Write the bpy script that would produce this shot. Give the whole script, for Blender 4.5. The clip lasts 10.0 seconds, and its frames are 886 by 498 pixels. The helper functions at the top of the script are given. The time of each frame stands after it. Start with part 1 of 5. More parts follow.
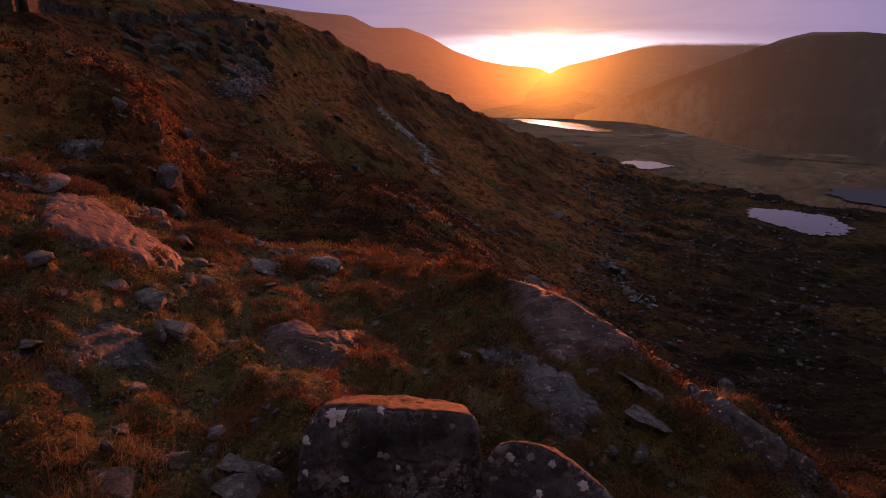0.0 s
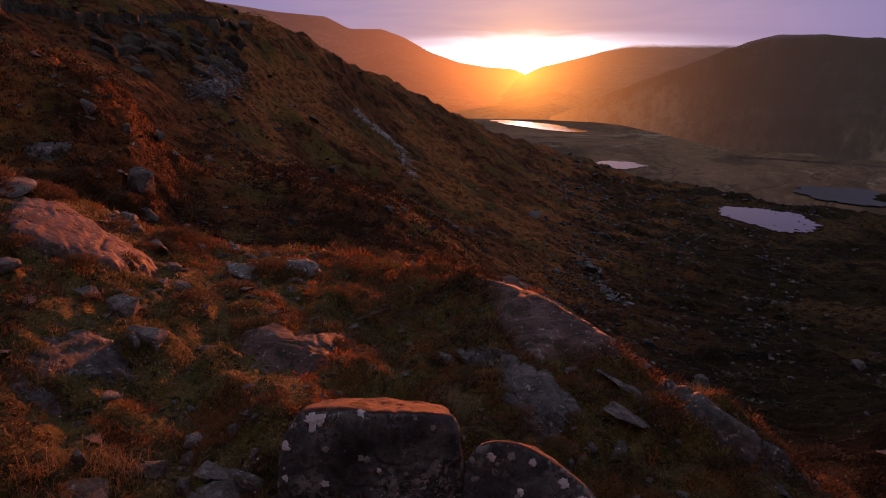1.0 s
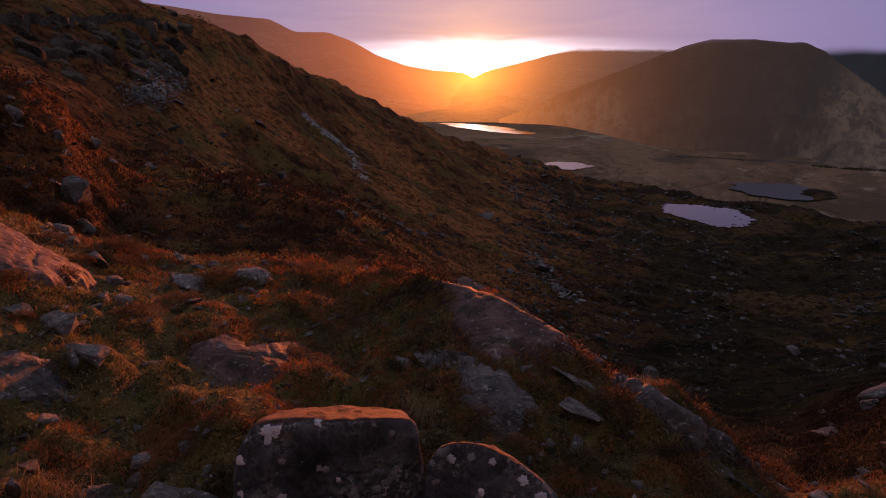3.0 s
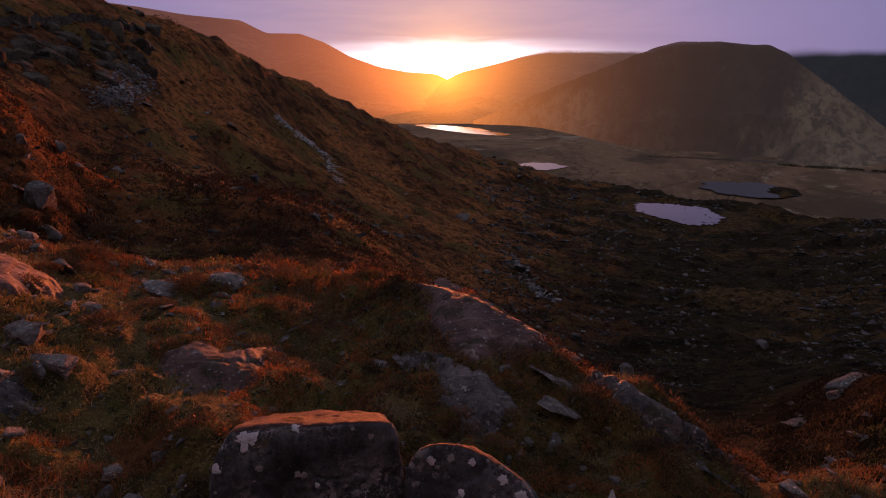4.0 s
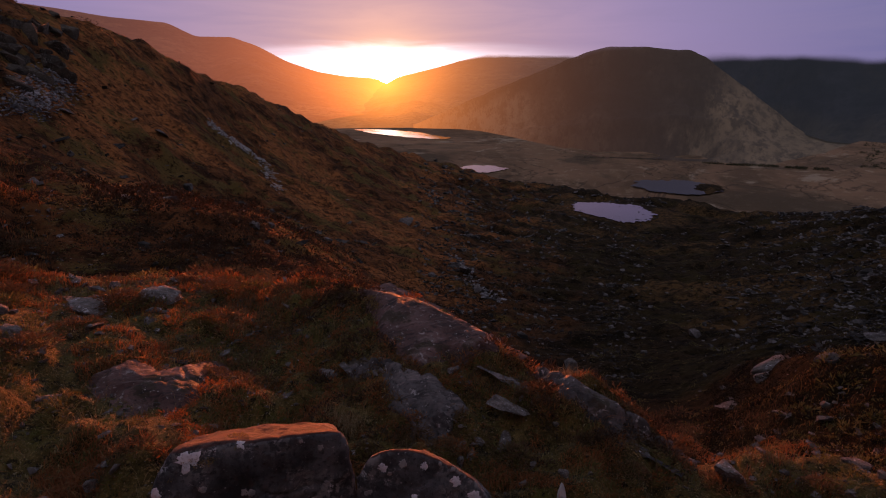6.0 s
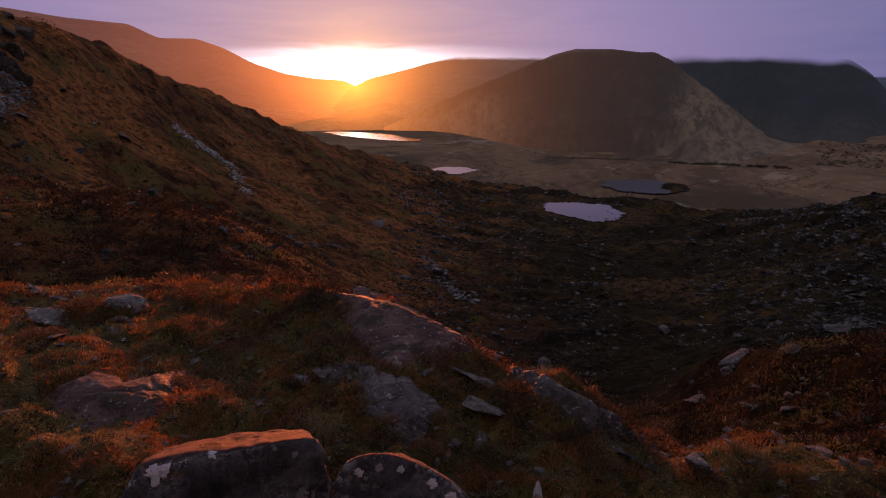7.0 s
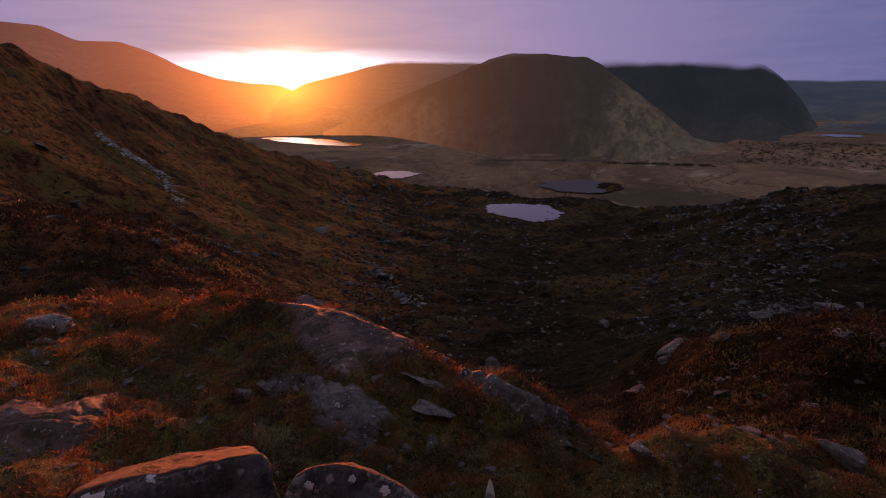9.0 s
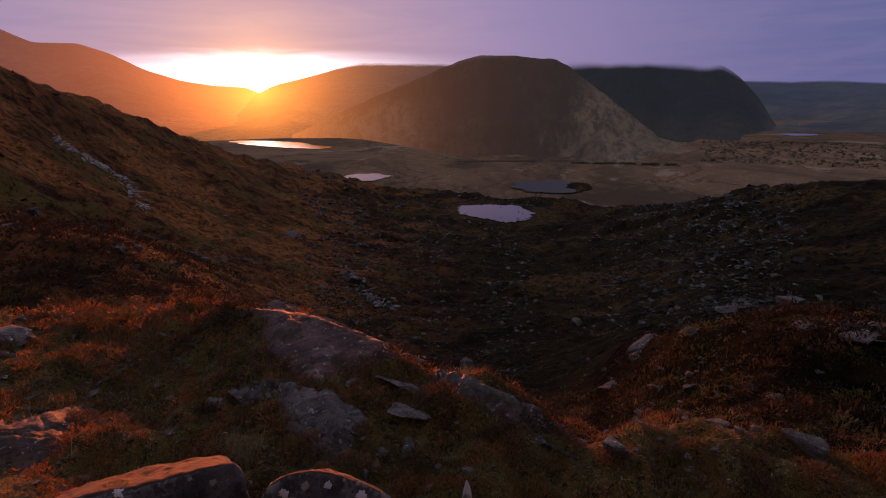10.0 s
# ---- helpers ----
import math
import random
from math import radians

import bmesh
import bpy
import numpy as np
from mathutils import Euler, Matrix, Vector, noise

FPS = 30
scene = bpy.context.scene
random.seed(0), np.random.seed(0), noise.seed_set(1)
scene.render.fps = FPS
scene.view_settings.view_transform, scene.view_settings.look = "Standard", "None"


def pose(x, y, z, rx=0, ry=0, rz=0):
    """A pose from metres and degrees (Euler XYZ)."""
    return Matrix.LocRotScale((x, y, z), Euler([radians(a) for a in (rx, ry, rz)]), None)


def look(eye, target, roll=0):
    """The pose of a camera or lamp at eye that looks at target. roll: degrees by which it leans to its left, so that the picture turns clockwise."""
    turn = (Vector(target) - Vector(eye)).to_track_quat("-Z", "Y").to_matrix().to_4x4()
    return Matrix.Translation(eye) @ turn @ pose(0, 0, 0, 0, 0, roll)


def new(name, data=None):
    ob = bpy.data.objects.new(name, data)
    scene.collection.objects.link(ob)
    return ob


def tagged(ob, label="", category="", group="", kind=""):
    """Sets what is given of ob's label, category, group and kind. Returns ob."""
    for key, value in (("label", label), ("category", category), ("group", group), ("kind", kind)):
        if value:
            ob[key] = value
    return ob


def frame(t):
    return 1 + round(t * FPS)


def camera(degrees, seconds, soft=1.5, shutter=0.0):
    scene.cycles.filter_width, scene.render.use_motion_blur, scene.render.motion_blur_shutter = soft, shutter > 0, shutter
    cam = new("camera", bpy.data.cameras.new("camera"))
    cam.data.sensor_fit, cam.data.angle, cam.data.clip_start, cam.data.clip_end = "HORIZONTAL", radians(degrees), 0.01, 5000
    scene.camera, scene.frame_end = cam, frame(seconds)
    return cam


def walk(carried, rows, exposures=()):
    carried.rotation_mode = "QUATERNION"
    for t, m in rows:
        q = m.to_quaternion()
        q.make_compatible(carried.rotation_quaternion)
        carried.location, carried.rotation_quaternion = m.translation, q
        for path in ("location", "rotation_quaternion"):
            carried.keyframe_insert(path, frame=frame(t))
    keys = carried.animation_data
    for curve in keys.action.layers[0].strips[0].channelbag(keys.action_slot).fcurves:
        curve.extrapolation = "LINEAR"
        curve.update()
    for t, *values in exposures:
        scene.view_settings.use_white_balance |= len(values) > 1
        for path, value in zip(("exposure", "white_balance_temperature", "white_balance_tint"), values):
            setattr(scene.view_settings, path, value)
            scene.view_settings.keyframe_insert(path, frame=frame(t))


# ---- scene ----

# ---------- camera: stands on a hillside shelf and pans to its right ----------
cam = camera(78.6, 10.0, soft=1.1)
EYE = 1.6
PAN = [(0, -13.11, -16.89, .55), (.5, -11.95, -16.83, .54), (1, -10.74, -16.74, .51), (1.5, -9.46, -16.65, .46), (2, -8.14, -16.55, .39),
       (2.5, -6.86, -16.46, .33), (4, -3.08, -16.21, .15), (4.5, -1.53, -16.10, .09), (5, 0, -16.0, .01), (5.5, 1.48, -15.91, -.08),
       (7, 6.01, -15.63, -.37), (7.5, 7.33, -15.56, -.45), (8, 8.67, -15.48, -.53), (8.5, 10.32, -15.38, -.64), (9, 12.09, -15.29, -.74),
       (9.5, 13.69, -15.21, -.87), (10, 15.09, -15.15, -1.0)]
walk(cam, [(t, pose(0, 0, EYE, 90 + tilt, 0, -az) @ pose(0, 0, 0, 0, 0, roll)) for t, az, tilt, roll in PAN])

# ---------- light: the sun low in the saddle, a cloud deck above ----------
SUN_AZ, SUN_EL = -2.6, 1.275


def heading(az, el=0.0):
    a, e = radians(az), radians(el)
    return Vector((math.sin(a) * math.cos(e), math.cos(a) * math.cos(e), math.sin(e)))


class Nodes:
    """Short hand for writing node trees."""

    def __init__(self, tree, fresh=True):
        self.tree = tree
        if fresh:
            tree.nodes.clear()

    def add(self, kind, **given):
        node = self.tree.nodes.new(kind)
        for key, value in given.items():
            self.put(node.inputs[key], value)
        return node

    def vector(self, what, a, b=None):
        node = self.tree.nodes.new("ShaderNodeVectorMath")
        node.operation = what
        self.put(node.inputs[0], a)
        if b is not None:
            self.put(node.inputs[1], b)
        return node.outputs

    def put(self, socket, value):
        if isinstance(value, bpy.types.NodeSocket):
            self.tree.links.new(value, socket)
        elif hasattr(value, "__len__") and socket.type == "RGBA":
            socket.default_value = (*value, 1.0)[:4]
        else:
            socket.default_value = value

    def math(self, what, *values):
        node = self.tree.nodes.new("ShaderNodeMath")
        node.operation = what
        for socket, value in zip(node.inputs, values):
            self.put(socket, value)
        return node.outputs[0]

    def ramp(self, value, low, high, a=0.0, b=1.0):
        node = self.add("ShaderNodeMapRange")
        node.interpolation_type = "SMOOTHSTEP"
        for key, v in (("Value", value), ("From Min", low), ("From Max", high), ("To Min", a), ("To Max", b)):
            self.put(node.inputs[key], v)
        return node.outputs["Result"]

    def mix(self, factor, a, b, blend="MIX"):
        node = self.add("ShaderNodeMix")
        node.data_type, node.blend_type = "RGBA", blend
        self.put(node.inputs[0], factor)
        self.put(node.inputs[6], a)
        self.put(node.inputs[7], b)
        return node.outputs[2]

    def noise(self, where, scale, detail=4.0, rough=0.55, warp=0.0):
        node = self.add("ShaderNodeTexNoise", Scale=scale, Detail=detail, Roughness=rough, Distortion=warp)
        self.put(node.inputs["Vector"], where)
        return node.outputs["Fac"]


world = bpy.data.worlds.new("sky")
scene.world = world
world.use_nodes = True
n = Nodes(world.node_tree)
way = n.add("ShaderNodeTexCoord").outputs["Generated"]
xyz = n.add("ShaderNodeSeparateXYZ", Vector=way).outputs
sky = n.add("ShaderNodeTexSky")
sky.sky_type, sky.sun_disc, sky.sun_elevation, sky.sun_rotation = "NISHITA", False, radians(SUN_EL), radians(SUN_AZ)
sky.altitude, sky.dust_density = 300.0, 3.0
toward = n.vector("DOT_PRODUCT", way, heading(SUN_AZ, SUN_EL))
off = n.math("DEGREES", n.math("ARCCOSINE", n.math("MINIMUM", toward["Value"], 0.999999)))
rise = n.math("DEGREES", n.math("ARCSINE", xyz[2]))
side = n.math("SUBTRACT", n.math("DEGREES", n.math("ARCTAN2", xyz[0], xyz[1])), SUN_AZ)
streak = n.add("ShaderNodeMapping", Scale=(3.0, 3.0, 26.0))
n.put(streak.inputs["Vector"], way)
wisp = n.noise(streak.outputs[0], 1.6, 5.0, 0.6, 0.6)
deck = n.mix(n.ramp(off, 4.0, 30.0), (0.48, 0.31, 0.40), (0.30, 0.228, 0.43))
deck = n.mix(n.ramp(off, 18.0, 58.0), deck, (0.105, 0.115, 0.285))
deck = n.mix(n.ramp(off, 50.0, 120.0), deck, (0.098, 0.100, 0.124))
deck = n.mix(n.ramp(rise, 7.5, 27.0, 0.0, 0.95), deck, (0.205, 0.202, 0.250))
deck = n.mix(n.ramp(wisp, 0.3, 0.75, 0.0, 0.35), deck, (0.24, 0.195, 0.36))
# bright gap between the cloud base and the ridge
base = n.math("ADD", n.ramp(n.math("ABSOLUTE", side), 0.0, 30.0, 4.5, 3.7), n.math("MULTIPLY", n.math("SUBTRACT", wisp, 0.5), 1.8))
under = n.ramp(n.math("SUBTRACT", base, rise), -0.9, 1.1)
near = n.math("POWER", 2.718, n.math("MULTIPLY", n.math("POWER", n.math("DIVIDE", side, 13.0), 2.0), -1.0))
gap = n.math("MULTIPLY", n.math("MULTIPLY", under, near), n.ramp(rise, -3.0, -0.5))
aura = n.math("POWER", 2.718, n.math("DIVIDE", off, -3.2))
core = n.math("POWER", 2.718, n.math("MULTIPLY", n.math("POWER", n.math("DIVIDE", off, 1.5), 2.0), -1.0))


def scaled(colour, factor):
    return n.mix(1.0, colour, n.add("ShaderNodeCombineXYZ", X=factor, Y=factor, Z=factor).outputs[0], "MULTIPLY")


def plus(a, b):
    return n.mix(1.0, a, b, "ADD")


light = plus(deck, scaled((1.3, 1.15, 1.25), gap))
light = plus(light, scaled((1.7, 0.74, 0.05), aura))
light = plus(light, scaled((9.0, 6.5, 4.0), core))
clear = n.add("ShaderNodeBackground", Color=sky.outputs[0], Strength=0.05)
cloud = n.add("ShaderNodeBackground", Color=light, Strength=0.66)
both = n.add("ShaderNodeMixShader")
both.inputs[0].default_value = 0.9
n.put(both.inputs[1], clear.outputs[0])
n.put(both.inputs[2], cloud.outputs[0])
n.put(n.add("ShaderNodeOutputWorld").inputs["Surface"], both.outputs[0])

sun = new("sun", bpy.data.lights.new("sun", "SUN"))
sun.data.energy, sun.data.angle, sun.data.color = 7.2, radians(0.3), (1.0, 0.205, 0.054)
sun.matrix_world = look(heading(SUN_AZ, SUN_EL) * 50, (0, 0, 0))
scene.view_settings.exposure = 0.82

# ---------- materials ----------


def surface(name, colours, scale, rough=0.9, bump=0.3, fine=14.0, spread=(0.35, 0.65), vary=0.15, sheen=0.0, each=False, extra=None, bump_size=None, shine=0.25, stretch=None):
    """A two-scale procedural surface: patches of the first two colours, flecks of the third."""
    m = bpy.data.materials.new(name)
    m.use_nodes = True
    n = Nodes(m.node_tree)
    where = n.add("ShaderNodeTexCoord").outputs["Object"] if each else n.add("ShaderNodeNewGeometry").outputs["Position"]
    if each:
        shift = n.add("ShaderNodeObjectInfo").outputs["Random"]
        where = n.vector("ADD", where, n.add("ShaderNodeCombineXYZ", X=n.math("MULTIPLY", shift, 37.0), Y=n.math("MULTIPLY", shift, 91.0)).outputs[0])[0]
    if stretch:
        at = n.add("ShaderNodeSeparateXYZ", Vector=where).outputs
        around = n.math("MULTIPLY", n.math("ARCTAN2", at[0], at[1]), stretch[0])
        out = n.math("MULTIPLY", n.vector("LENGTH", where)["Value"], stretch[1])
        where = n.add("ShaderNodeCombineXYZ", X=around, Y=out, Z=n.math("MULTIPLY", at[2], stretch[2])).outputs[0]
    patch = n.noise(where, scale, 6.0, 0.6, 0.4)
    grain = n.noise(where, scale * fine, 6.0, 0.65)
    colour = n.mix(n.ramp(patch, *spread), colours[0], colours[1])
    colour = n.mix(n.ramp(grain, 0.5, 0.72), colour, colours[2])
    if extra:
        colour = extra(n, where, colour)
    wide = n.noise(where, scale * 0.17, 3.0)
    colour = n.mix(1.0, colour, n.add("ShaderNodeCombineXYZ", X=n.ramp(wide, 0.25, 0.75, 1 - vary, 1 + vary), Y=n.ramp(wide, 0.25, 0.75, 1 - vary, 1 + vary), Z=n.ramp(wide, 0.25, 0.75, 1 - vary, 1 + vary)).outputs[0], "MULTIPLY")
    if each:
        tone = n.ramp(n.add("ShaderNodeObjectInfo").outputs["Random"], 0.0, 1.0, 0.8, 1.2)
        colour = n.mix(1.0, colour, n.add("ShaderNodeCombineXYZ", X=tone, Y=tone, Z=tone).outputs[0], "MULTIPLY")
    height = n.math("ADD", n.math("MULTIPLY", patch, 0.6), n.math("MULTIPLY", grain, 0.4))
    relief = n.add("ShaderNodeBump", Strength=bump, Distance=bump_size or 0.25 / scale)
    n.put(relief.inputs["Height"], height)
    b = n.add("ShaderNodeBsdfPrincipled", Roughness=rough)
    n.put(b.inputs["Base Color"], colour)
    n.put(b.inputs["Normal"], relief.outputs[0])
    b.inputs["Specular IOR Level"].default_value = shine
    if sheen:
        b.inputs["Sheen Weight"].default_value = sheen
        b.inputs["Sheen Roughness"].default_value = 0.4
    n.put(n.add("ShaderNodeOutputMaterial").inputs["Surface"], b.outputs[0])
    return m


def lichen(n, where, colour):
    spots = n.noise(where, 5.0, 6.0, 0.75)
    small = n.noise(where, 15.0, 4.0, 0.7)
    colour = n.mix(n.ramp(small, 0.55, 0.61, 0.0, 0.75), colour, (0.27, 0.27, 0.28))
    colour = n.mix(n.ramp(spots, 0.61, 0.64, 0.0, 0.9), colour, (0.58, 0.575, 0.60))
    return n.mix(n.ramp(n.noise(where, 3.0, 4.0), 0.56, 0.7, 0.0, 0.6), colour, (0.035, 0.033, 0.032))


def weathered(n, where, colour):
    """Pale streaks and dark wet seams along the rock's layers."""
    stretch = n.add("ShaderNodeMapping", Scale=(0.6, 2.6, 1.0), Rotation=(0.0, 0.0, 0.7))
    n.put(stretch.inputs["Vector"], where)
    streak = n.noise(stretch.outputs[0], 2.4, 10.0, 0.72, 0.8)
    colour = n.mix(n.ramp(n.noise(where, 1.3, 10.0, 0.7), 0.55, 0.62, 0.0, 0.85), colour, (0.045, 0.035, 0.018))
    colour = n.mix(n.ramp(streak, 0.53, 0.66, 0.0, 0.7), colour, (0.24, 0.185, 0.175))
    colour = n.mix(n.ramp(streak, 0.47, 0.38, 0.0, 0.85), colour, (0.025, 0.021, 0.021))
    return n.mix(n.ramp(n.noise(where, 11.0, 4.0, 0.7), 0.60, 0.66, 0.0, 0.7), colour, (0.42, 0.39, 0.38))


def leaf(name, colours, through_light=0.45, rough=0.7):
    """Blades and twigs: every island its own tone between the colours, some light passing through."""
    m = bpy.data.materials.new(name)
    m.use_nodes = True
    n = Nodes(m.node_tree)
    geo = n.add("ShaderNodeNewGeometry").outputs
    pick = n.add("ShaderNodeValToRGB")
    n.put(pick.inputs[0], geo["Random Per Island"])
    ramp = pick.color_ramp
    for i, c in enumerate(colours):
        e = ramp.elements[i] if i < 2 else ramp.elements.new(1.0)
        e.position, e.color = i / (len(colours) - 1), (*c, 1.0)
    patch = n.noise(geo["Position"], 0.9, 3.0)
    tone = n.mix(n.ramp(patch, 0.38, 0.62, 0.0, 0.7), pick.outputs[0], colours[0])
    b = n.add("ShaderNodeBsdfPrincipled", Roughness=rough)
    b.inputs["Specular IOR Level"].default_value = 0.2
    n.put(b.inputs["Base Color"], tone)
    t = n.add("ShaderNodeBsdfTranslucent")
    n.put(t.inputs["Color"], tone)
    mix = n.add("ShaderNodeMixShader")
    mix.inputs[0].default_value = through_light
    n.put(mix.inputs[1], b.outputs[0])
    n.put(mix.inputs[2], t.outputs[0])
    n.put(n.add("ShaderNodeOutputMaterial").inputs["Surface"], mix.outputs[0])
    return m


FOOT = -70.0


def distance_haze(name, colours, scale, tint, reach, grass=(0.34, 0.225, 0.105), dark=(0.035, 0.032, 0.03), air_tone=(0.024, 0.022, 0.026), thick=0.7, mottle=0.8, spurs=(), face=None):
    """Far mountains: heath and rock; haze and glow round the sun put into emission."""
    def zones(n, where, colour):
        """Pale grass at the foot, dark heather and rock above."""
        tall = n.add("ShaderNodeSeparateXYZ", Vector=n.add("ShaderNodeNewGeometry").outputs["Position"]).outputs[2]
        ragged = n.math("ADD", tall, n.math("MULTIPLY", n.math("SUBTRACT", n.noise(where, 0.008, 6.0, 0.6), 0.5), 120.0))
        colour = n.mix(n.ramp(ragged, FOOT + 60.0, FOOT + 4.0, 0.0, 0.6), colour, grass)
        colour = n.mix(n.ramp(n.noise(where, 0.012, 10.0, 0.66, 0.6), 0.52, 0.62, 0.0, 0.35), colour, tuple(0.6 * c for c in grass))
        colour = n.mix(n.ramp(n.noise(where, 0.006, 8.0, 0.62, 0.5), 0.40, 0.66, 0.0, 0.8), colour, dark)
        colour = n.mix(n.ramp(n.noise(where, 0.05, 9.0, 0.72), 0.46, 0.62, 0.0, mottle), colour, dark)
        # grassy spurs, their sunlit paleness put into the colour: (compass angle where none, where full, height of the
        # upper limit)
        at = n.add("ShaderNodeSeparateXYZ", Vector=n.add("ShaderNodeNewGeometry").outputs["Position"]).outputs
        az = n.math("ADD", n.math("DEGREES", n.math("ARCTAN2", at[0], at[1])), n.math("MULTIPLY", n.math("SUBTRACT", n.noise(where, 0.010, 8.0, 0.65), 0.5), 22.0))
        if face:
            # a face of rock and heather between two compass angles, its shade put into the colour
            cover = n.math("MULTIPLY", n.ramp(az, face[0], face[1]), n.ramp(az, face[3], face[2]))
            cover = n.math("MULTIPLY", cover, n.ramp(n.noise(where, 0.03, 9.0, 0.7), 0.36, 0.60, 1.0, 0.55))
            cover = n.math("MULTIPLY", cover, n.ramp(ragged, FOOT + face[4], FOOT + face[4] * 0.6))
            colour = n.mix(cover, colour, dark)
        for bare_at, full_at, limit in spurs:
            cover = n.math("MULTIPLY", n.ramp(az, bare_at, full_at), n.ramp(ragged, FOOT + limit, FOOT + limit * 0.45))
            cover = n.math("MULTIPLY", cover, n.ramp(n.noise(where, 0.045, 10.0, 0.74), 0.42, 0.56, 0.15, 0.95))
            colour = n.mix(cover, colour, grass)
        return colour

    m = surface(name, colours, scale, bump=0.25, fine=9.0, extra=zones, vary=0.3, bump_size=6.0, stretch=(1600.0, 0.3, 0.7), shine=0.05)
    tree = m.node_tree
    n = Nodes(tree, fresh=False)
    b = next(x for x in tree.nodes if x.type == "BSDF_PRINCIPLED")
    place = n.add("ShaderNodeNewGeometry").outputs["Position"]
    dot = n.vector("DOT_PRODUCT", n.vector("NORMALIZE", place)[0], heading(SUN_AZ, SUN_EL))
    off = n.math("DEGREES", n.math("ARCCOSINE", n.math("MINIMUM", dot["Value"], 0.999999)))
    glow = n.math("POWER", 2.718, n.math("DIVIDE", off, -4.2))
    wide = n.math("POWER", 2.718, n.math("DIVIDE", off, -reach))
    # emission standing in for sunlit air, stronger near the sun and with distance
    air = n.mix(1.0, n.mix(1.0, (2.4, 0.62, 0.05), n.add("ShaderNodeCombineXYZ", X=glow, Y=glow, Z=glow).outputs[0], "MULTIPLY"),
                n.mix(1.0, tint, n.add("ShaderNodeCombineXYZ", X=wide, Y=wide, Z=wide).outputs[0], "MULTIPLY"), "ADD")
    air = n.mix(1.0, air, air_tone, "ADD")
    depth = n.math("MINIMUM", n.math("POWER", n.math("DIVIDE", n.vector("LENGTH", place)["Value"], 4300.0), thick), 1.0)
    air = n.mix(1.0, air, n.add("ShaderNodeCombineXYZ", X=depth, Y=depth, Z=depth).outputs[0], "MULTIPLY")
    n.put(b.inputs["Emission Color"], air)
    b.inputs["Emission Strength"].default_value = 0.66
    # the tops turn transparent, imitating the cloud that rests on them
    mist = n.add("ShaderNodeAttribute")
    mist.attribute_name = "mist"
    drift = n.noise(place, 0.006, 4.0)
    veil = n.math("MULTIPLY", n.ramp(n.math("ADD", mist.outputs["Fac"], n.math("MULTIPLY", n.math("SUBTRACT", drift, 0.5), 0.03)), 0.945, 1.0), 1.0)
    veil = n.math("MULTIPLY", veil, n.math("GREATER_THAN", mist.outputs["Fac"], 0.01))
    both = n.add("ShaderNodeMixShader")
    n.put(both.inputs[0], veil)
    n.put(both.inputs[1], b.outputs[0])
    n.put(both.inputs[2], n.add("ShaderNodeBsdfTransparent").outputs[0])
    out = next(x for x in tree.nodes if x.type == "OUTPUT_MATERIAL")
    n.put(out.inputs["Surface"], both.outputs[0])
    return m


def heath(name, hill, moor):
    """Slopes seen from afar: heather, moss, dead grass and peat in patches of every size.
    The hillside's five colours (dark, brown, olive, rust, straw), lifted and reddened to hold the sun's glare, give way
    to the moor's across the gully."""
    m = bpy.data.materials.new(name)
    m.use_nodes = True
    n = Nodes(m.node_tree)
    where = n.add("ShaderNodeNewGeometry").outputs["Position"]
    at = n.add("ShaderNodeSeparateXYZ", Vector=where).outputs
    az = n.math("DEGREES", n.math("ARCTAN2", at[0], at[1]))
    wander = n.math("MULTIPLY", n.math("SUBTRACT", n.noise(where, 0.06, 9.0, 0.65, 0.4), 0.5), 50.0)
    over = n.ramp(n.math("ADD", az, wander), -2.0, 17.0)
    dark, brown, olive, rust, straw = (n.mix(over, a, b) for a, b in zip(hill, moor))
    mound = n.noise(where, 0.33, 12.0, 0.70, 0.3)
    small = n.noise(where, 1.3, 9.0, 0.74)
    colour = n.mix(n.ramp(mound, 0.40, 0.60), dark, brown)
    colour = n.mix(n.ramp(n.noise(where, 0.10, 12.0, 0.70), 0.51, 0.58, 0.0, 0.8), colour, olive)
    bed = n.noise(where, 0.036, 12.0, 0.67, 0.4)
    broken = n.ramp(n.noise(where, 0.7, 10.0, 0.76), 0.44, 0.54, 0.1, 0.9)
    colour = n.mix(n.math("MULTIPLY", broken, n.ramp(n.math("SUBTRACT", bed, n.math("MULTIPLY", over, 0.03)), 0.47, 0.56)), colour, rust)
    colour = n.mix(n.ramp(small, 0.52, 0.60, 0.0, 0.85), colour, n.mix(1.0, dark, (0.3, 0.3, 0.3), "MULTIPLY"))
    colour = n.mix(n.ramp(n.noise(where, 3.6, 8.0, 0.78), 0.57, 0.64, 0.0, 0.7), colour, straw)
    relief = n.add("ShaderNodeBump", Strength=1.0, Distance=0.7)
    n.put(relief.inputs["Height"], n.math("ADD", n.math("MULTIPLY", mound, 0.6), n.math("MULTIPLY", small, 0.4)))
    b = n.add("ShaderNodeBsdfPrincipled", Roughness=0.95)
    b.inputs["Specular IOR Level"].default_value = 0.05
    n.put(b.inputs["Base Color"], colour)
    n.put(b.inputs["Normal"], relief.outputs[0])
    n.put(n.add("ShaderNodeOutputMaterial").inputs["Surface"], b.outputs[0])
    return m


def mottled(n, where, colour):
    """Olive moss and bare black peat in the turf."""
    colour = n.mix(n.ramp(n.noise(where, 2.2, 6.0, 0.7), 0.52, 0.62, 0.0, 0.8), colour, (0.10, 0.088, 0.018))
    colour = n.mix(n.ramp(n.noise(where, 9.0, 5.0, 0.7), 0.54, 0.62, 0.0, 0.85), colour, (0.010, 0.008, 0.005))
    return n.mix(n.ramp(n.noise(where, 26.0, 4.0, 0.7), 0.62, 0.68, 0.0, 0.8), colour, (0.36, 0.30, 0.20))


